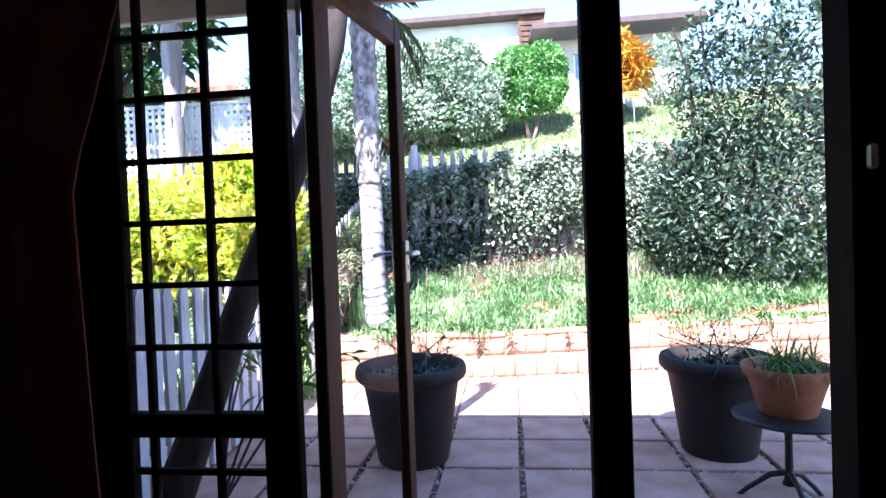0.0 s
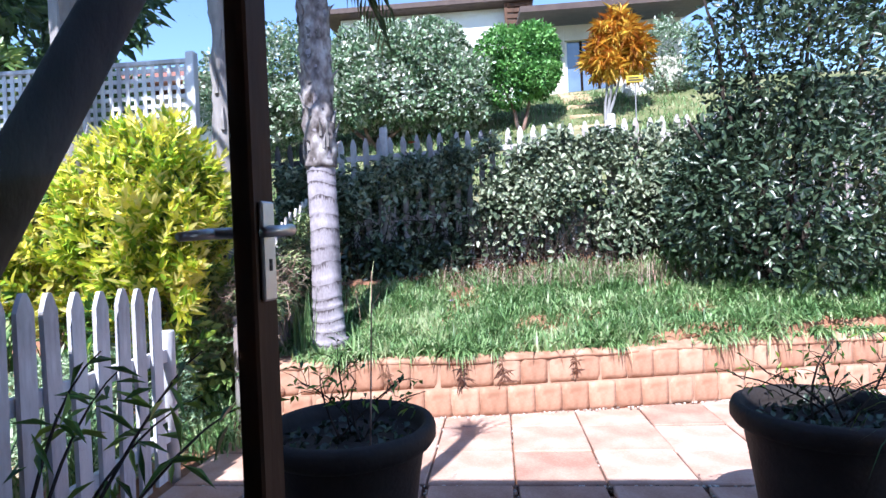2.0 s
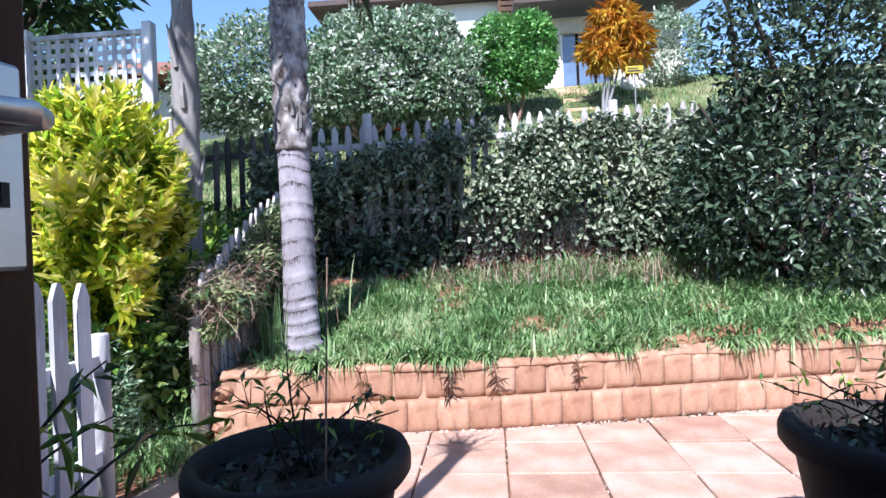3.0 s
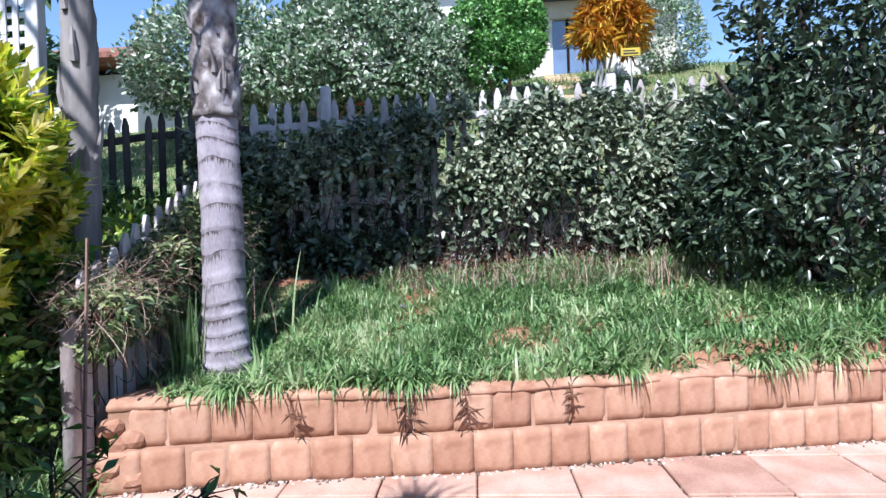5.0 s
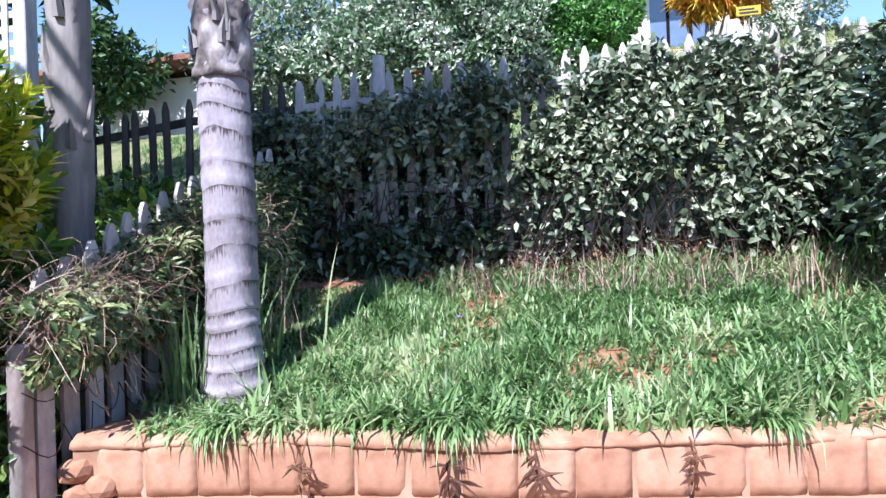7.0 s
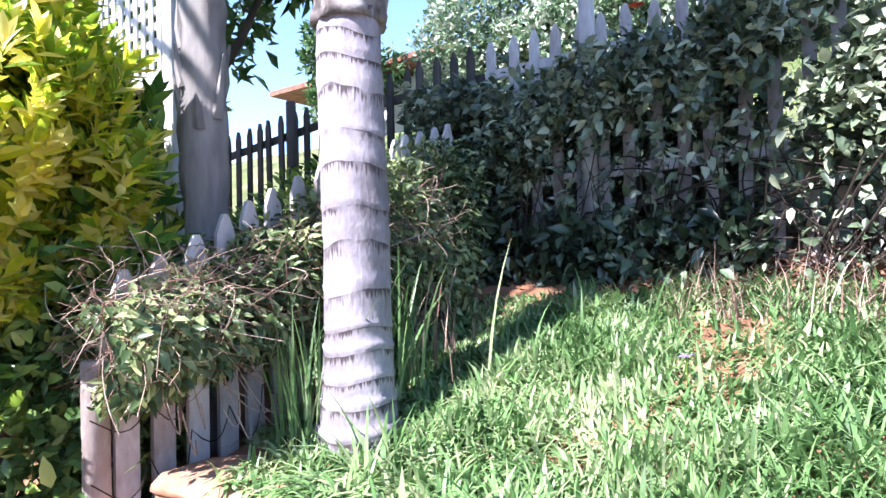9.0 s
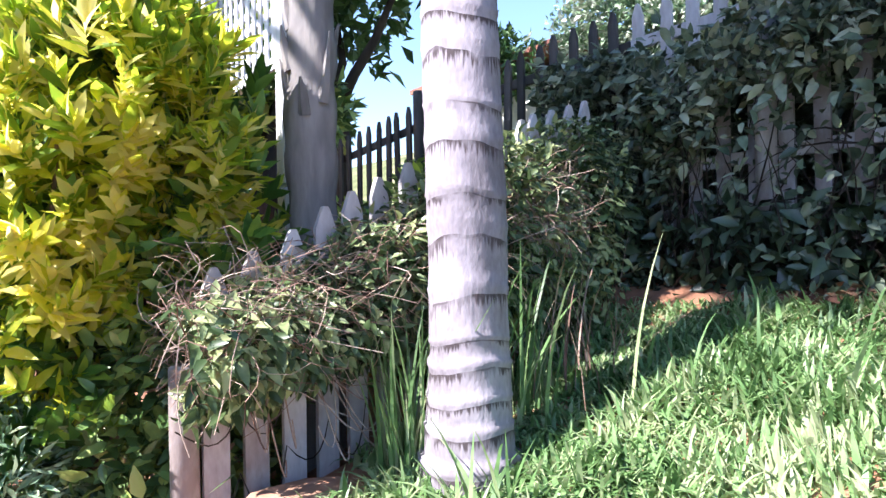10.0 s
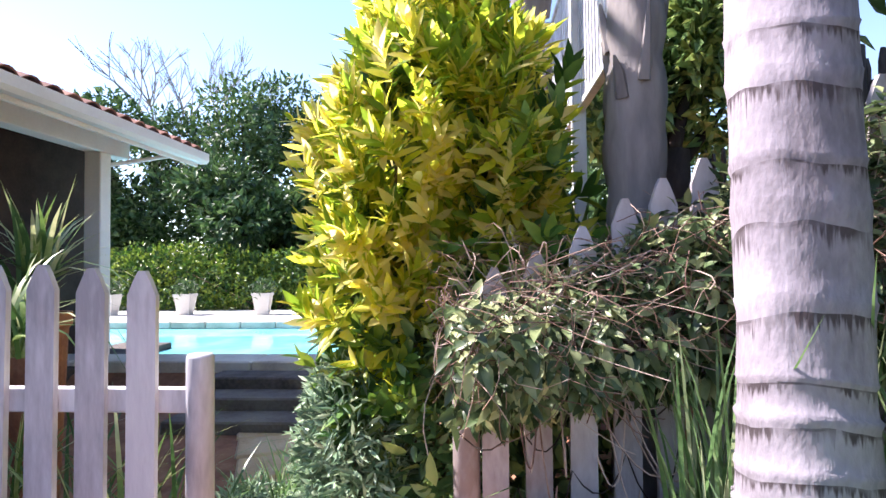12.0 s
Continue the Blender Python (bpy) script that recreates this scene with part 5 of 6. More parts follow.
for k in range(1250):
    y = 4.48 + q.random() ** 1.15 * 1.5
    c = float(np.interp(y, [4.5, 4.7, 5.0, 5.4, 6.2], [0.86, 0.90, 0.96, 1.08, 1.38]))
    a = Vector((-1.60 + q.uniform(-0.16, 0.16), y, c + q.uniform(-0.12, 0.14)))
    b = a + Vector((q.uniform(-0.1, 0.16), q.uniform(-0.2, 0.3), q.uniform(-0.2, 0.14)))
    b.y = max(b.y, 4.46)
    tube(arc(a, b, (q.uniform(0, 0.07), q.uniform(-.05, .05), q.uniform(-.06, .08)), 4), q.uniform(0.0007, 0.0017), 3, bm)
for k in range(9):
    y = 4.5 + q.uniform(0, 0.5)
    a = Vector((-1.56, y, 0.72))
    tube(arc(a, a + Vector((0.06, q.uniform(-0.1, 0.25), -q.uniform(0.05, 0.25))), (0.05, 0, -0.12), 8), 0.0022, 4, bm)
stuff(part("stem_tangle", bm, M_twig, th, "dry tangled brown stems"))
make_tuft("strap_grass", "tall strap grass beside the palm trunk", (-1.36, 5.06, 0.36), 48, (0.3, 0.66), (0.009, 0.017), M_grass, 71, 0.04, (0.03, 0.24))
make_tuft("strap_grass", "tall strap grass beside the palm trunk", (-1.38, 5.45, 0.5), 60, (0.3, 0.7), (0.010, 0.018), M_grass, 72, 0.14, (0.05, 0.5))
make_tuft("strap_grass", "fresh wide bladed grass at the foot of the palm", (-0.98, 4.98, 0.37), 26, (0.16, 0.34), (0.014, 0.024), M_grass, 73, 0.05, (0.1, 0.7))
make_tuft("dry_grass", "pale dry grass straws behind the palm", (-1.3, 5.75, 0.6), 40, (0.3, 0.65), (0.004, 0.008), M_twig, 74, 0.16, (0.1, 0.7))
# ground cover and strap plants beyond the fences
crown("low_shrub", "soft blue green low shrub beside the path", "shrub", [(5200, (-2.55, 4.0, 0.28), (0.4, 0.2, 0.4)), (4800, (-2.15, 4.14, 0.32), (0.3, 0.22, 0.42)), (2600, (-3.2, 3.92, 0.22), (0.4, 0.18, 0.28))], (0.06, 0.014), M_blue, 14, stems((-2.4, 4.05, 0.0), [(-2.7, 4.0, 0.4), (-2.2, 4.1, 0.5), (-2.45, 4.05, 0.45)], 0.006, 5), droop=0.1)
crown("low_shrub", "leafy green shrub under the croton", "shrub", [(1500, (-2.1, 4.52, 0.5), (0.35, 0.24, 0.42)), (1500, (-1.95, 4.75, 0.7), (0.22, 0.35, 0.5))], (0.08, 0.035), M_vine, 15, stems((-2.05, 4.55, 0.05), [(-2.1, 4.5, 0.8), (-1.95, 4.8, 1.0)], 0.01, 5), fine=True)
crown("low_shrub", "grey green ground cover beside the gate post", "shrub", [(1200, (-2.1, 3.72, 0.1), (0.3, 0.14, 0.16))], (0.05, 0.012), M_blue, 16)
for i, (x, y) in enumerate(((-1.95, 3.45), (-2.05, 3.15), (-2.1, 2.85))):
    make_tuft("strap_plant", "strap leaved plant behind the picket fence", (x, y, -0.02), 40, (0.35, 0.75), (0.014, 0.026), M_spike, 80 + i, 0.07, (0.05, 0.6), group="strap plants")
make_tuft("spiky_plant", "spiky striped rosette plant above the picket fence", (-2.6, 2.55, 0.85), 60, (0.4, 0.66), (0.025, 0.045), M_spike, 90, 0.03, (0.1, 0.95))
PLANTER = part("plant_pot", lathe([(0.09, 0), (0.12, 0.8), (0.135, 0.82), (0.135, 0.88), (0.115, 0.88), (0.11, 0.84)], 20, at=(-2.6, 2.55, -0.03)), M_terra, None)

tagged(PLANTER, "tall terracotta planter behind the picket fence", "plant pot")
make_tuft("spiky_plant", "spiky pale rosette plant behind the picket fence", (-1.95, 3.0, 0.75), 40, (0.25, 0.5), (0.015, 0.03), M_spike, 91, 0.03, (0.3, 1.3))
make_tuft("weeds", "green weeds at the foot of the climbing fence", (-1.72, 4.25, 0.0), 160, (0.1, 0.28), (0.01, 0.02), M_grass, 92, 0.13, (0.2, 0.9))

for i, (x, y) in enumerate(((-2.05, 3.88), (-2.35, 3.85), (-2.0, 4.1))):
    make_tuft("weeds", "pale green grassy weeds beside the garden path", (x, y, -0.01), 130, (0.16, 0.42), (0.008, 0.016), M_grass, 400 + i, 0.10, (0.1, 0.8), group="path weeds")

crown("low_shrub", "dark leafy shrub behind the climbing fence", "shrub", [(2200, (-2.15, 5.85, 0.85), (0.32, 0.55, 0.5)), (1200, (-2.1, 6.5, 1.1), (0.3, 0.4, 0.5)), (2600, (-2.9, 6.5, 1.15), (0.8, 0.3, 0.52)), (1500, (-3.9, 6.5, 0.95), (0.6, 0.3, 0.45))], (0.08, 0.035), M_crotongreen, 19, stems((-2.15, 5.9, 0.4), [(-2.2, 5.6, 1.2), (-2.1, 6.3, 1.3)], 0.01, 5), fine=True)

# straggling plant in the shade by the fence
th = thing("straggling_plant", "straggling dark plant with long stems leaning by the fence", "plant")
q, g = random.Random(95), np.random.default_rng(95)
Ps, Ds = [], []
for tip, bow in (((-0.95, 2.78, 0.86), 0.3), ((-1.2, 2.6, 0.9), 0.25), ((-1.05, 2.95, 0.66), 0.2), ((-1.3, 2.85, 0.8), 0.2), ((-0.85, 3.05, 0.6), 0.35)):
    pts = arc((-1.36, 2.35, -0.03), tip, (q.uniform(-0.08, 0.08), 0.05, bow * 0.6), 8)
    part("stem", tube(pts, [0.009 - 0.0008 * k for k in range(9)], 5), M_barkdark, th)
    for k in range(5):
        u = q.uniform(0.55, 1.0)
        p = pts[min(8, int(u * 8))]
        for _ in range(3):
            Ps.append((p + Vector((q.uniform(-.05, .05), q.uniform(-.05, .05), q.uniform(-.03, .03))))[:])
            Ds.append((q.uniform(-1, 1), q.uniform(-1, 1), q.uniform(-.5, .3)))
Ps, Ds = np.array(Ps), np.array(Ds)
hang(new("leaves", leaves("leaves", Ps, Ds, UP + g.normal(size=Ps.shape) * 0.3, g.uniform(0.08, 0.17, len(Ps)), 0.02, M_crotongreen, droop=0.25)), th)

# ---- pots on the patio ----


def pot(label, at, R, H, seed, mat=M_pot, group="large dark pots"):
    th = thing("plant_pot", label, "plant pot", group, at=at)
    prof = [(R * 0.62, 0), (R * 0.64, 0.012), (R * 0.80, H * 0.62), (R * 0.86, H * 0.82), (R * 0.87, H * 0.835), (R * 0.95, H * 0.85), (R * 1.0, H * 0.89), (R * 1.0, H * 0.95),
            (R * 0.97, H * 0.99), (R * 0.92, H), (R * 0.87, H * 0.985), (R * 0.84, H * 0.9), (R * 0.82, H * 0.86)]
    part("vessel", lathe(prof, 48), mat, th, smooth=True)
    g = np.random.default_rng(seed)
    soil = lathe([(R * 0.81, H * 0.80), (R * 0.80, H * 0.86), (R * 0.5, H * 0.885), (R * 0.2, H * 0.88)], 26)
    part("soil", soil, M_barkdark, th, "dark soil")
    n = 240
    a, rr = g.uniform(0, 6.28, n), R * 0.74 * np.sqrt(g.random(n))
    P = np.stack([rr * np.cos(a), rr * np.sin(a), np.full(n, H * 0.88)], 1)
    L = g.uniform(0.02, 0.05, n)
    stuff(hang(new("ground_cover", leaves("ground_cover", P, g.normal(size=(n, 3)) + UP * 0.6, UP + g.normal(size=(n, 3)) * 0.5, L, L * 0.6, M_gloss)), th))
    return th


def twiggy(th, z, seed, tops, leaf=0.05, n=60, mat=None):
    q = random.Random(seed)
    bm = bmesh.new()
    P = []
    for t in tops:
        a, b = Vector((q.uniform(-.06, .06), q.uniform(-.06, .06), z)), Vector(t)
        pts = arc(a, b, (q.uniform(-.04, .04), q.uniform(-.04, .04), 0.02), 5)
        tube(pts, [0.005, 0.0045, 0.004, 0.0035, 0.003, 0.002], 5, bm)
        for k in range(n // len(tops)):
            u = q.uniform(0.45, 1.0)
            p = a.lerp(b, u)
            e = p + Vector((q.uniform(-.09, .09), q.uniform(-.09, .09), q.uniform(0, .08)))
            tube([p, p.lerp(e, 0.5) + Vector((0, 0, 0.01)), e], [0.0022, 0.0018, 0.001], 3, bm)
            P.append(e[:])
    stuff(part("twig_tangle", bm, M_barkB if th.name == "plant_pot" else M_barkdark, th))
    g = np.random.default_rng(seed)
    P = np.repeat(np.array(P), 2, 0)
    hang(new("leaves", leaves("leaves", P, g.normal(size=P.shape), UP + g.normal(size=P.shape) * 0.5, g.uniform(leaf * 0.6, leaf * 1.3, len(P)), leaf * 0.32, mat or M_crotongreen)), th)


p1 = pot("large dark clay pot with a thin twiggy plant on the paving", (-0.47, 2.93, 0), 0.325, 0.56, 101)
twiggy(p1, 0.49, 102, [(-0.12, 0.05, 0.72), (-0.05, 0.06, 0.78), (0.02, 0.05, 0.70), (-0.18, 0.02, 0.70), (0.2, 0.08, 0.70), (0.28, 0.1, 0.64)], 0.05, 44)
bm = tube([(0.10, -0.09, 0.48), (0.115, -0.09, 0.8), (0.13, -0.09, 1.12)], [0.004, 0.003, 0.002], 5)
part("tall_shoot", bm, M_twig, p1, "one tall bare shoot")
p2 = pot("large dark clay pot with straggling twigs on the paving", (1.29, 3.08, 0), 0.315, 0.56, 103)
twiggy(p2, 0.49, 104, [(-0.2, 0.0, 0.68), (0.1, 0.1, 0.78), (0.28, -0.05, 0.70), (-0.05, -0.1, 0.74), (0.3, 0.1, 0.76), (-0.3, 0.05, 0.66)], 0.04, 60)


def make_table():
    tb = thing("side_table", "small round dark iron plant stand on tripod legs", "table", at=(1.375, 2.42, -0.03))
    part("tabletop", lathe([(0.215, 0.425), (0.23, 0.43), (0.235, 0.438), (0.23, 0.446), (0.2, 0.448)], 40), M_iron, tb, smooth=True)
    part("stem", lathe([(0.03, 0.12), (0.018, 0.16), (0.016, 0.35), (0.03, 0.40), (0.05, 0.425)], 14), M_iron, tb, smooth=True)
    for k in range(3):
        a = 0.5 + k * 2.094
        o = Vector((math.cos(a), math.sin(a), 0))
        part("leg", tube([Vector((0, 0, 0.18)), o * 0.08 + Vector((0, 0, 0.15)), o * 0.18 + Vector((0, 0, 0.06)), o * 0.23 + Vector((0, 0, 0.006)), o * 0.26 + Vector((0, 0, 0.006))], [0.014, 0.013, 0.011, 0.01, 0.012], 8), M_iron, tb)
    bw = thing("plant_bowl", "terracotta bowl with a grassy plant on the small iron stand", "plant pot", at=(1.385, 2.44, 0.418))
    part("vessel", lathe([(0.115, 0), (0.12, 0.01), (0.165, 0.16), (0.185, 0.178), (0.195, 0.215), (0.19, 0.225), (0.175, 0.22), (0.168, 0.18), (0.1, 0.178)], 36), M_terra, bw, smooth=True)
    g = np.random.default_rng(110)
    n = 150
    P = g.normal(size=(n, 3)) * np.array([0.06, 0.06, 0]) + np.array([0, 0, 0.175])
    hang(new("leaves", blades("leaves", P, g.normal(size=(n, 3)), g.uniform(0.14, 0.32, n), g.uniform(0.006, 0.012, n), M_crotongreen, bend=g.uniform(0.35, 1.25, n), segs=5)), bw, "thin arching dark green leaves")


make_table()

# ---- far houses on the hill ----


def make_far_house():
    h = thing("house", "cream single storey house with a dark low roof above the bank", "house")
    y = 13.2
    def wallbox(lo, hi, mat=M_plaster, name="wall", label=""):
        return part(name, box(lo, hi, 0.01), mat, h, label)
    # front wall with a real opening
    wallbox((1.25, y, 3.7), (1.70, y + 0.25, 5.75))
    wallbox((2.75, y, 3.7), (4.1, y + 0.25, 5.75))
    wallbox((1.70, y, 5.42), (2.75, y + 0.25, 5.75))
    wallbox((1.70, y, 3.7), (2.75, y + 0.25, 4.26))
    wallbox((1.25, y + 0.25, 3.7), (1.5, y + 5, 5.75))
    wallbox((3.85, y + 0.25, 3.7), (4.1, y + 5, 5.75))
    w = part("window", box((1.70, y + 0.10, 4.26), (2.75, y + 0.13, 5.42)), M_darkglass, h, "glazed sliding door reflecting the sky")
    for x in (1.70, 2.02, 2.38, 2.71):
        part("window_frame", box((x, y + 0.07, 4.26), (x + 0.05, y + 0.16, 5.42), 0.003), M_whitewall if x < 1.8 else M_darkwood, w)
    bm = bmesh.new()
    v = [bm.verts.new(c) for c in ((0.75, 12.45, 5.80), (4.6, 12.45, 5.80), (4.6, 16.0, 6.5), (0.75, 16.0, 6.5), (0.75, 12.45, 5.92), (4.6, 12.45, 5.92), (4.6, 16.0, 6.62), (0.75, 16.0, 6.62))]
    for q in ((3, 2, 1, 0), (4, 5, 6, 7), (0, 1, 5, 4), (1, 2, 6, 5), (2, 3, 7, 6), (3, 0, 4, 7)):
        bm.faces.new([v[k] for k in q])
    part("roof", bm, M_roof, h, "dark sheet roof with a wide eave")
    b = thing("house", "white upper house with a brown slatted screen on the hill", "house")
    part("wall", box((-3.6, 15.0, 4.0), (0.75, 19, 6.95), 0.01), M_whitewall, b)
    part("roof", box((-4.0, 14.6, 6.95), (1.2, 19.4, 7.1), 0.02), M_roof, b)
    for k in range(7):
        part("slat", box((0.56, 14.7, 6.15 + 0.14 * k), (1.10, 14.78, 6.25 + 0.14 * k), 0.004), M_doorwood, b)
    part("screen_post", box((0.5, 14.72, 5.4), (0.58, 14.82, 7.1), 0.004), M_doorwood, b)
    part("screen_post", box((1.08, 14.72, 5.4), (1.16, 14.82, 7.1), 0.004), M_doorwood, b)
    c = thing("house", "white house corner under a low brown roof on the hill", "house")
    part("wall", box((-11.5, 14, 3.5), (-7.05, 18, 5.05), 0.01), M_whitewall, c)
    bm = bmesh.new()
    v = [bm.verts.new(q) for q in ((-12.3, 13.3, 5.3), (-6.4, 13.3, 5.3), (-6.4, 18.7, 5.3), (-12.3, 18.7, 5.3), (-10.5, 16, 6.4), (-8.2, 16, 6.4), (-12.3, 13.3, 5.18), (-6.4, 13.3, 5.18), (-6.4, 18.7, 5.18), (-12.3, 18.7, 5.18))]
    for q in ((0, 1, 5, 4), (1, 2, 5), (2, 3, 4, 5), (3, 0, 4), (6, 7, 1, 0), (7, 8, 2, 1), (8, 9, 3, 2), (9, 6, 0, 3), (9, 8, 7, 6)):
        bm.faces.new([v[k] for k in q])
    part("roof", bm, M_tile, c, "low brown tiled hip roof")


make_far_house()
sg = thing("sign", "small yellow sign board on a thin post on the bank", "sign")
part("board", box((2.21, 10.0, 3.61), (2.47, 10.02, 3.72), 0.004), M_yellowsign, sg)
part("print", box((2.24, 9.995, 3.635), (2.44, 9.999, 3.655)), M_black, sg)
part("print", box((2.24, 9.995, 3.675), (2.40, 9.999, 3.69)), M_black, sg)
part("post", tube([(2.35, 10.03, 2.6), (2.35, 10.03, 3.7)], 0.010, 8), M_greywood, sg)
bx = new("garden_box", bm_mesh("garden_box", box((2.55, 11.6, 3.62), (3.1, 12.0, 4.05), 0.02), M_whitewall))
tagged(bx, "low white rendered box on the upper lawn", "planter box")
st = thing("garden_steps", "timber edged garden steps up the bank", "steps")
for k in range(6):
    y = 10.5 + 0.4 * k
    z = float(ground_z(1.75, y)) + 0.06
    part("step", box((1.45, y, z - 0.16), (2.0, y + 0.36, z), 0.008), M_sandstone, st)

# ---- pool, path and what lies behind ----


def make_pool():
    pl = thing("swimming_pool", "bright blue swimming pool with pale stone coping", "swimming pool")
    x0, x1, y0, y1, z = -7.85, -4.95, -1.4, 3.4, 0.30
    part("basin", box((x0 - 0.1, y0 - 0.1, -0.95), (x1 + 0.1, y1 + 0.1, -0.9)), M_water, pl)
    part("water", box((x0 - 0.05, y0 - 0.05, 0.16), (x1 + 0.05, y1 + 0.05, 0.2)), M_water, pl, "clear bright blue water")
    def stone(a, b):
        part("coping_stone", box(a, b, 0.012), M_coping, pl)
    n = 11
    for k in range(n):
        ya, yb = lerp(y0 - 0.35, y1 + 0.35, k / n) + 0.004, lerp(y0 - 0.35, y1 + 0.35, (k + 1) / n) - 0.004
        stone((x0 - 0.35, ya, 0.2), (x0, yb, z))
        stone((x1, ya, 0.2), (x1 + 0.4, yb, z))
    for k in range(7):
        xa, xb = lerp(x0, x1, k / 7) + 0.004, lerp(x0, x1, (k + 1) / 7) - 0.004
        stone((xa, y1, 0.2), (xb, y1 + 0.35, z))
        stone((xa, y0 - 0.35, 0.2), (xb, y0, z))
    part("liner", box((x0 - 0.02, y0, 0.0), (x0, y1, 0.2)), M_water, pl)
    wl = thing("pool_wall", "dark shaded stone wall below the pool coping", "wall", kind="structure")
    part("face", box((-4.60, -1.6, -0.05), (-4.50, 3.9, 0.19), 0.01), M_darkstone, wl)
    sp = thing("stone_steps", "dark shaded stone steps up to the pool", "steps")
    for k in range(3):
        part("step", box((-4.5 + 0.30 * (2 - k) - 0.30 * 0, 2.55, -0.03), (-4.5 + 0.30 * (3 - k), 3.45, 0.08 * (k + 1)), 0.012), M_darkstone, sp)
    pa = thing("garden_path", "path of yellowish stone slabs towards the pool", "path", kind="structure")
    g = random.Random(12)
    for k in range(6):
        u = k / 5
        x, y = lerp(-2.05, -3.75, u), lerp(4.0, 3.28, u)
        part("path_slab", box((-0.17, -0.27, -0.03), (0.17, 0.27, 0.018), 0.012, turn=pose(x, y, 0.0, 0, 0, 24 + g.uniform(-4, 4))), M_sandstone, pa)
    dk = new("pool_deck", bm_mesh("pool_deck", box((-10.2, -6, 0.2), (-8.2, 5.4, 0.285), 0.01), M_coping))
    tagged(dk, "pale stone deck behind the pool", "deck", kind="structure")


make_pool()
wp = None
for i, (y, s) in enumerate(((-1.55, 1.0), (-0.25, 1.0), (1.05, 1.02), (2.0, 0.98))):
    if wp is None:
        wp = thing("pool_pot", "white square planter pot beside the pool", "plant pot", "white pool pots", at=(-9.2, y, 0.285))
        bm = lathe([(0.13, 0), (0.19, 0.30), (0.205, 0.30), (0.205, 0.34), (0.18, 0.34), (0.17, 0.3)], 4)
        bmesh.ops.rotate(bm, cent=(0, 0, 0), matrix=Matrix.Rotation(math.pi / 4, 3, "Z"), verts=bm.verts[:])
        part("vessel", bm, M_whitewall, wp)
        g = np.random.default_rng(120)
        P = g.normal(size=(240, 3)) * np.array([0.1, 0.1, 0.06]) + np.array([0, 0, 0.42])
        stuff(hang(new("plant", leaves("plant", P, g.normal(size=P.shape) + UP, UP + g.normal(size=P.shape) * 0.5, 0.08, 0.03, M_tree)), wp))
    else:
        copy_thing(wp, pose(-9.2, y, 0.285, 0, 0, 4 * i) @ Matrix.Scale(s, 4))
crown("garden_hedge", "clipped dark green hedge behind the pool", "hedge", [(7500, (-10.6, -1.0, 0.86), (0.55, 2.2, 0.66)), (7500, (-10.6, 2.2, 0.88), (0.55, 2.2, 0.66)), (2000, (-10.4, 5.0, 0.9), (0.6, 1.3, 0.7))], (0.10, 0.05), M_crotongreen, 17, stems((-10.6, 0.6, 0.2), [(-10.6, -1, 1.0), (-10.6, 2.2, 1.0)], 0.02, 5))


def big_tree(label, at, height, spread, seed, count=6000, leaf=(0.2, 0.09), mat=M_tree, limbs=6):
    q = random.Random(seed)
    x, y, z = at
    tops = [(x + q.uniform(-.7, .7) * spread, y + q.uniform(-.7, .7) * spread, z + height * q.uniform(0.6, 0.95)) for _ in range(limbs)]
    shells = [(count // limbs, t, (spread * q.uniform(0.35, 0.6), spread * q.uniform(0.35, 0.6), height * q.uniform(0.14, 0.24))) for t in tops]
    tr = [([(x, y, z), (x + .05, y, z + height * 0.3), (x, y + .05, z + height * 0.5)], [0.18, 0.15, 0.11])] + stems((x, y, z + height * 0.42), tops, 0.08, seed)
    return crown("tree", label, "tree", shells, leaf, mat, seed, tr, extra=M_barkdark)


big_tree("dense dark garden tree beyond the pool", (-15, -1.6, 0.2), 5.9, 2.2, 201)
big_tree("dense dark garden tree beyond the pool", (-14.5, 4.6, 0.2), 5.6, 2.4, 202)
big_tree("dense dark garden tree beyond the pool", (-14, -4.6, 0.2), 5.0, 2.4, 203)
big_tree("dense dark garden tree beyond the pool", (-12.6, 2.7, 0.2), 3.2, 1.8, 204, 5000)
big_tree("dense dark garden tree beyond the pool", (-12.4, -0.3, 0.2), 2.7, 1.7, 205, 5000)
big_tree("broad leaved tree behind the trellis", (-6.2, 7.6, 1.0), 4.2, 1.6, 206, 4200, (0.30, 0.12))
big_tree("broad leaved tree behind the trellis", (-5.3, 6.3, 0.8), 2.5, 0.9, 207, 4200, (0.2, 0.075), M_vine)
big_tree("dark tree on the hill beside the far house", (-9.2, 12.6, 2.6), 3.2, 1.3, 208, 3500)
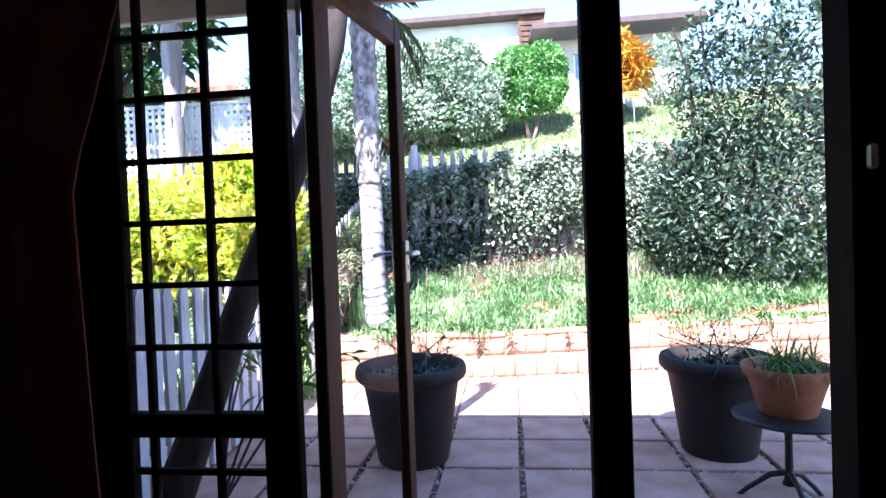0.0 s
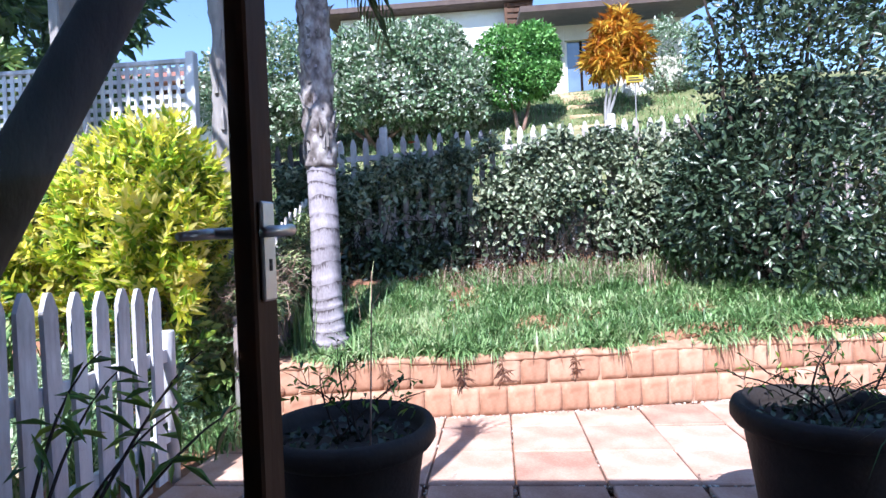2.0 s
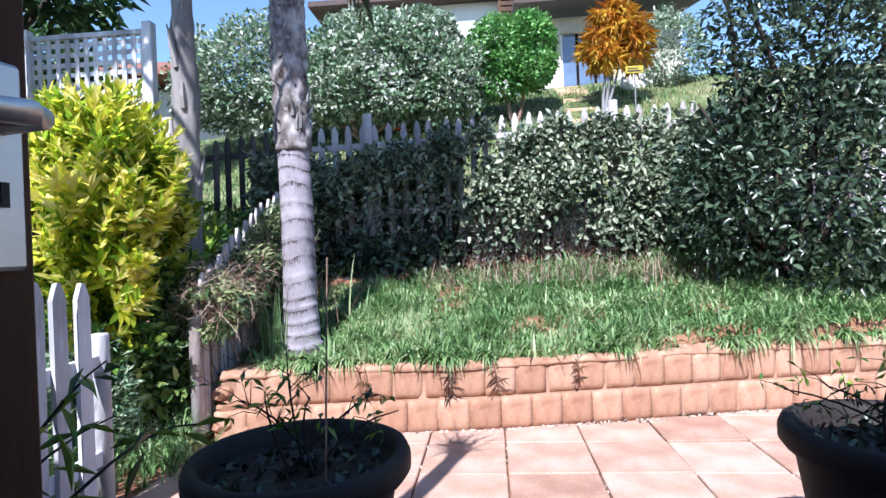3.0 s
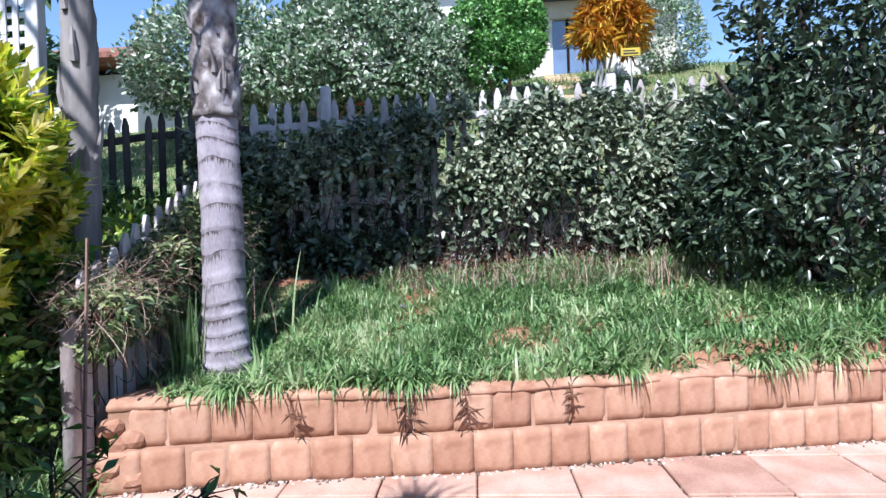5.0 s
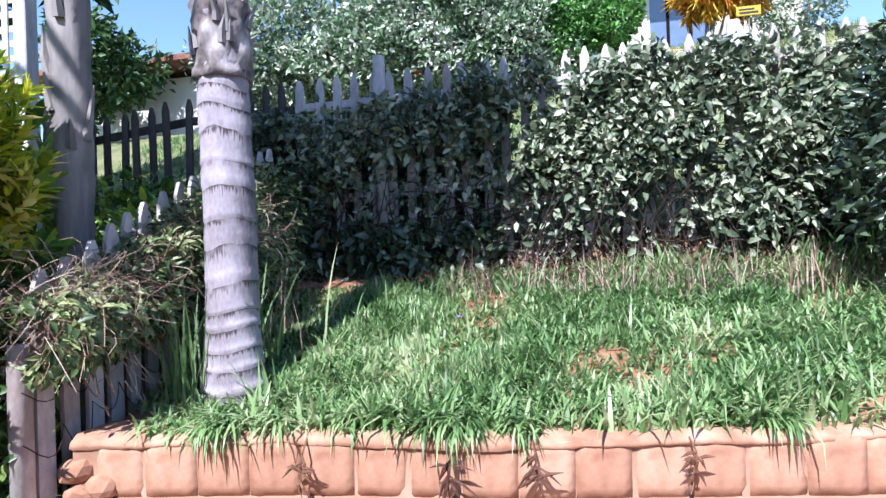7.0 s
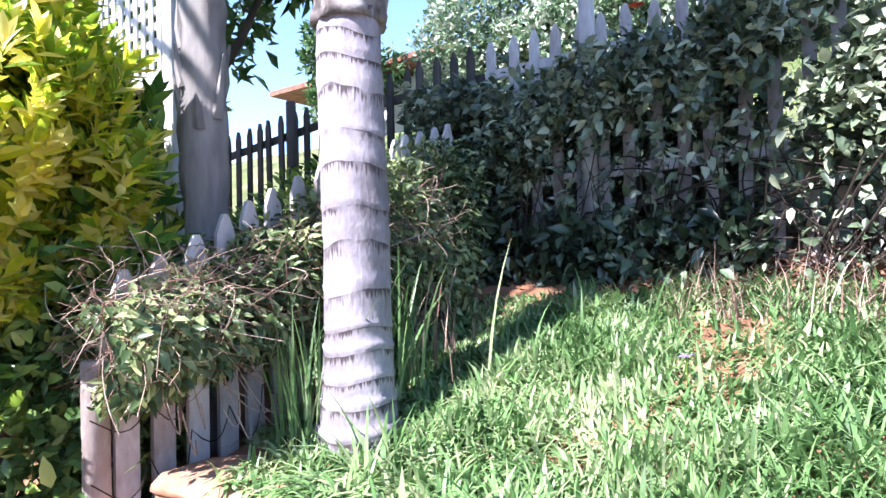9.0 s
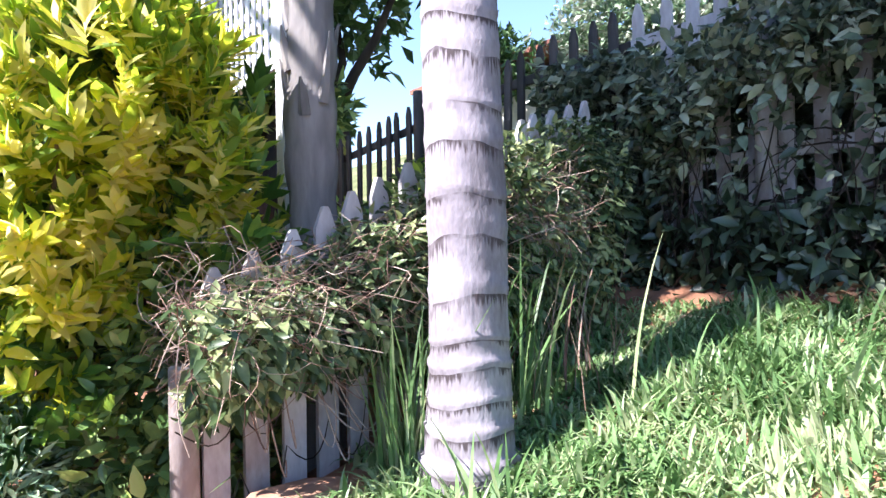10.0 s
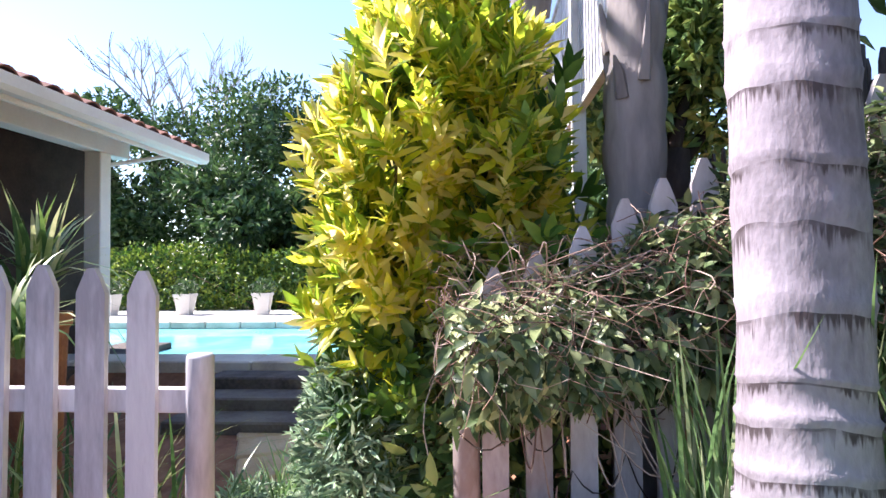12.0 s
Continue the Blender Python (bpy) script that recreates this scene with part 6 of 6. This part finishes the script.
big_tree("dark tree on the hill behind the shrub", (6.4, 9.2, 2.4), 3.6, 1.6, 209, 3500)
crown("tall_hedge", "dense dark leafy thicket behind the pool hedge", "hedge", [(11000, (-13.5, -6, 1.8), (1.0, 2.6, 1.9)), (3500, (-13.2, -9.5, 1.8), (1.0, 2.6, 1.9)), (11000, (-13, -2, 1.6), (1.0, 2.4, 1.6)), (11000, (-13, 2.0, 1.7), (1.0, 2.4, 1.7)), (11000, (-13, 5.5, 1.9), (1.2, 2.4, 1.9)), (3500, (-11.5, 8.0, 2.2), (2.0, 2.0, 2.2))], (0.2, 0.09), M_tree, 18, stems((-13.2, 0, 0.0), [(-13.2, -6, 2.5), (-13, -2, 2.4), (-13, 2, 2.4), (-13, 5.5, 2.6)], 0.05, 9), extra=M_barkdark)
# bare tree far behind the pool
th = thing("bare_tree", "leafless grey tree far behind the pool", "tree")
q = random.Random(211)
bm = bmesh.new()


def branch(a, d, ln, r, depth):
    b = a + d * ln
    tube([a, a.lerp(b, 0.5) + Vector((q.uniform(-.05, .05), q.uniform(-.05, .05), 0)) * ln, b], [r, r * 0.8, r * 0.6], 5, bm)
    if depth:
        for _ in range(3):
            e = (d + Vector((q.uniform(-.7, .7), q.uniform(-.7, .7), q.uniform(-.15, .55)))).normalized()
            branch(b, e, ln * q.uniform(0.6, 0.85), r * 0.6, depth - 1)


branch(Vector((-24, -9.6, 0.5)), Vector((0.05, 0.05, 1)).normalized(), 3.4, 0.16, 5)
stuff(part("branch_tangle", bm, M_greywood, th))
# trailing fern-like palm by the pool
pf = thing("palm_tree", "young palm with arching fronds beside the pool", "palm tree")
part("trunk", lathe([(0.11, 0), (0.09, 0.5), (0.08, 1.5)], 14, at=(-6.6, 4.35, 0.25)), M_barkB, pf, smooth=True)
put_fronds(pf, (-6.6, 4.35, 1.7), [(k * 6.283 / 12 + 0.2, 1.1 + 0.1 * (k % 3), 0.8, 1.0 + 0.2 * (k % 4)) for k in range(12)], M_spike, 300)
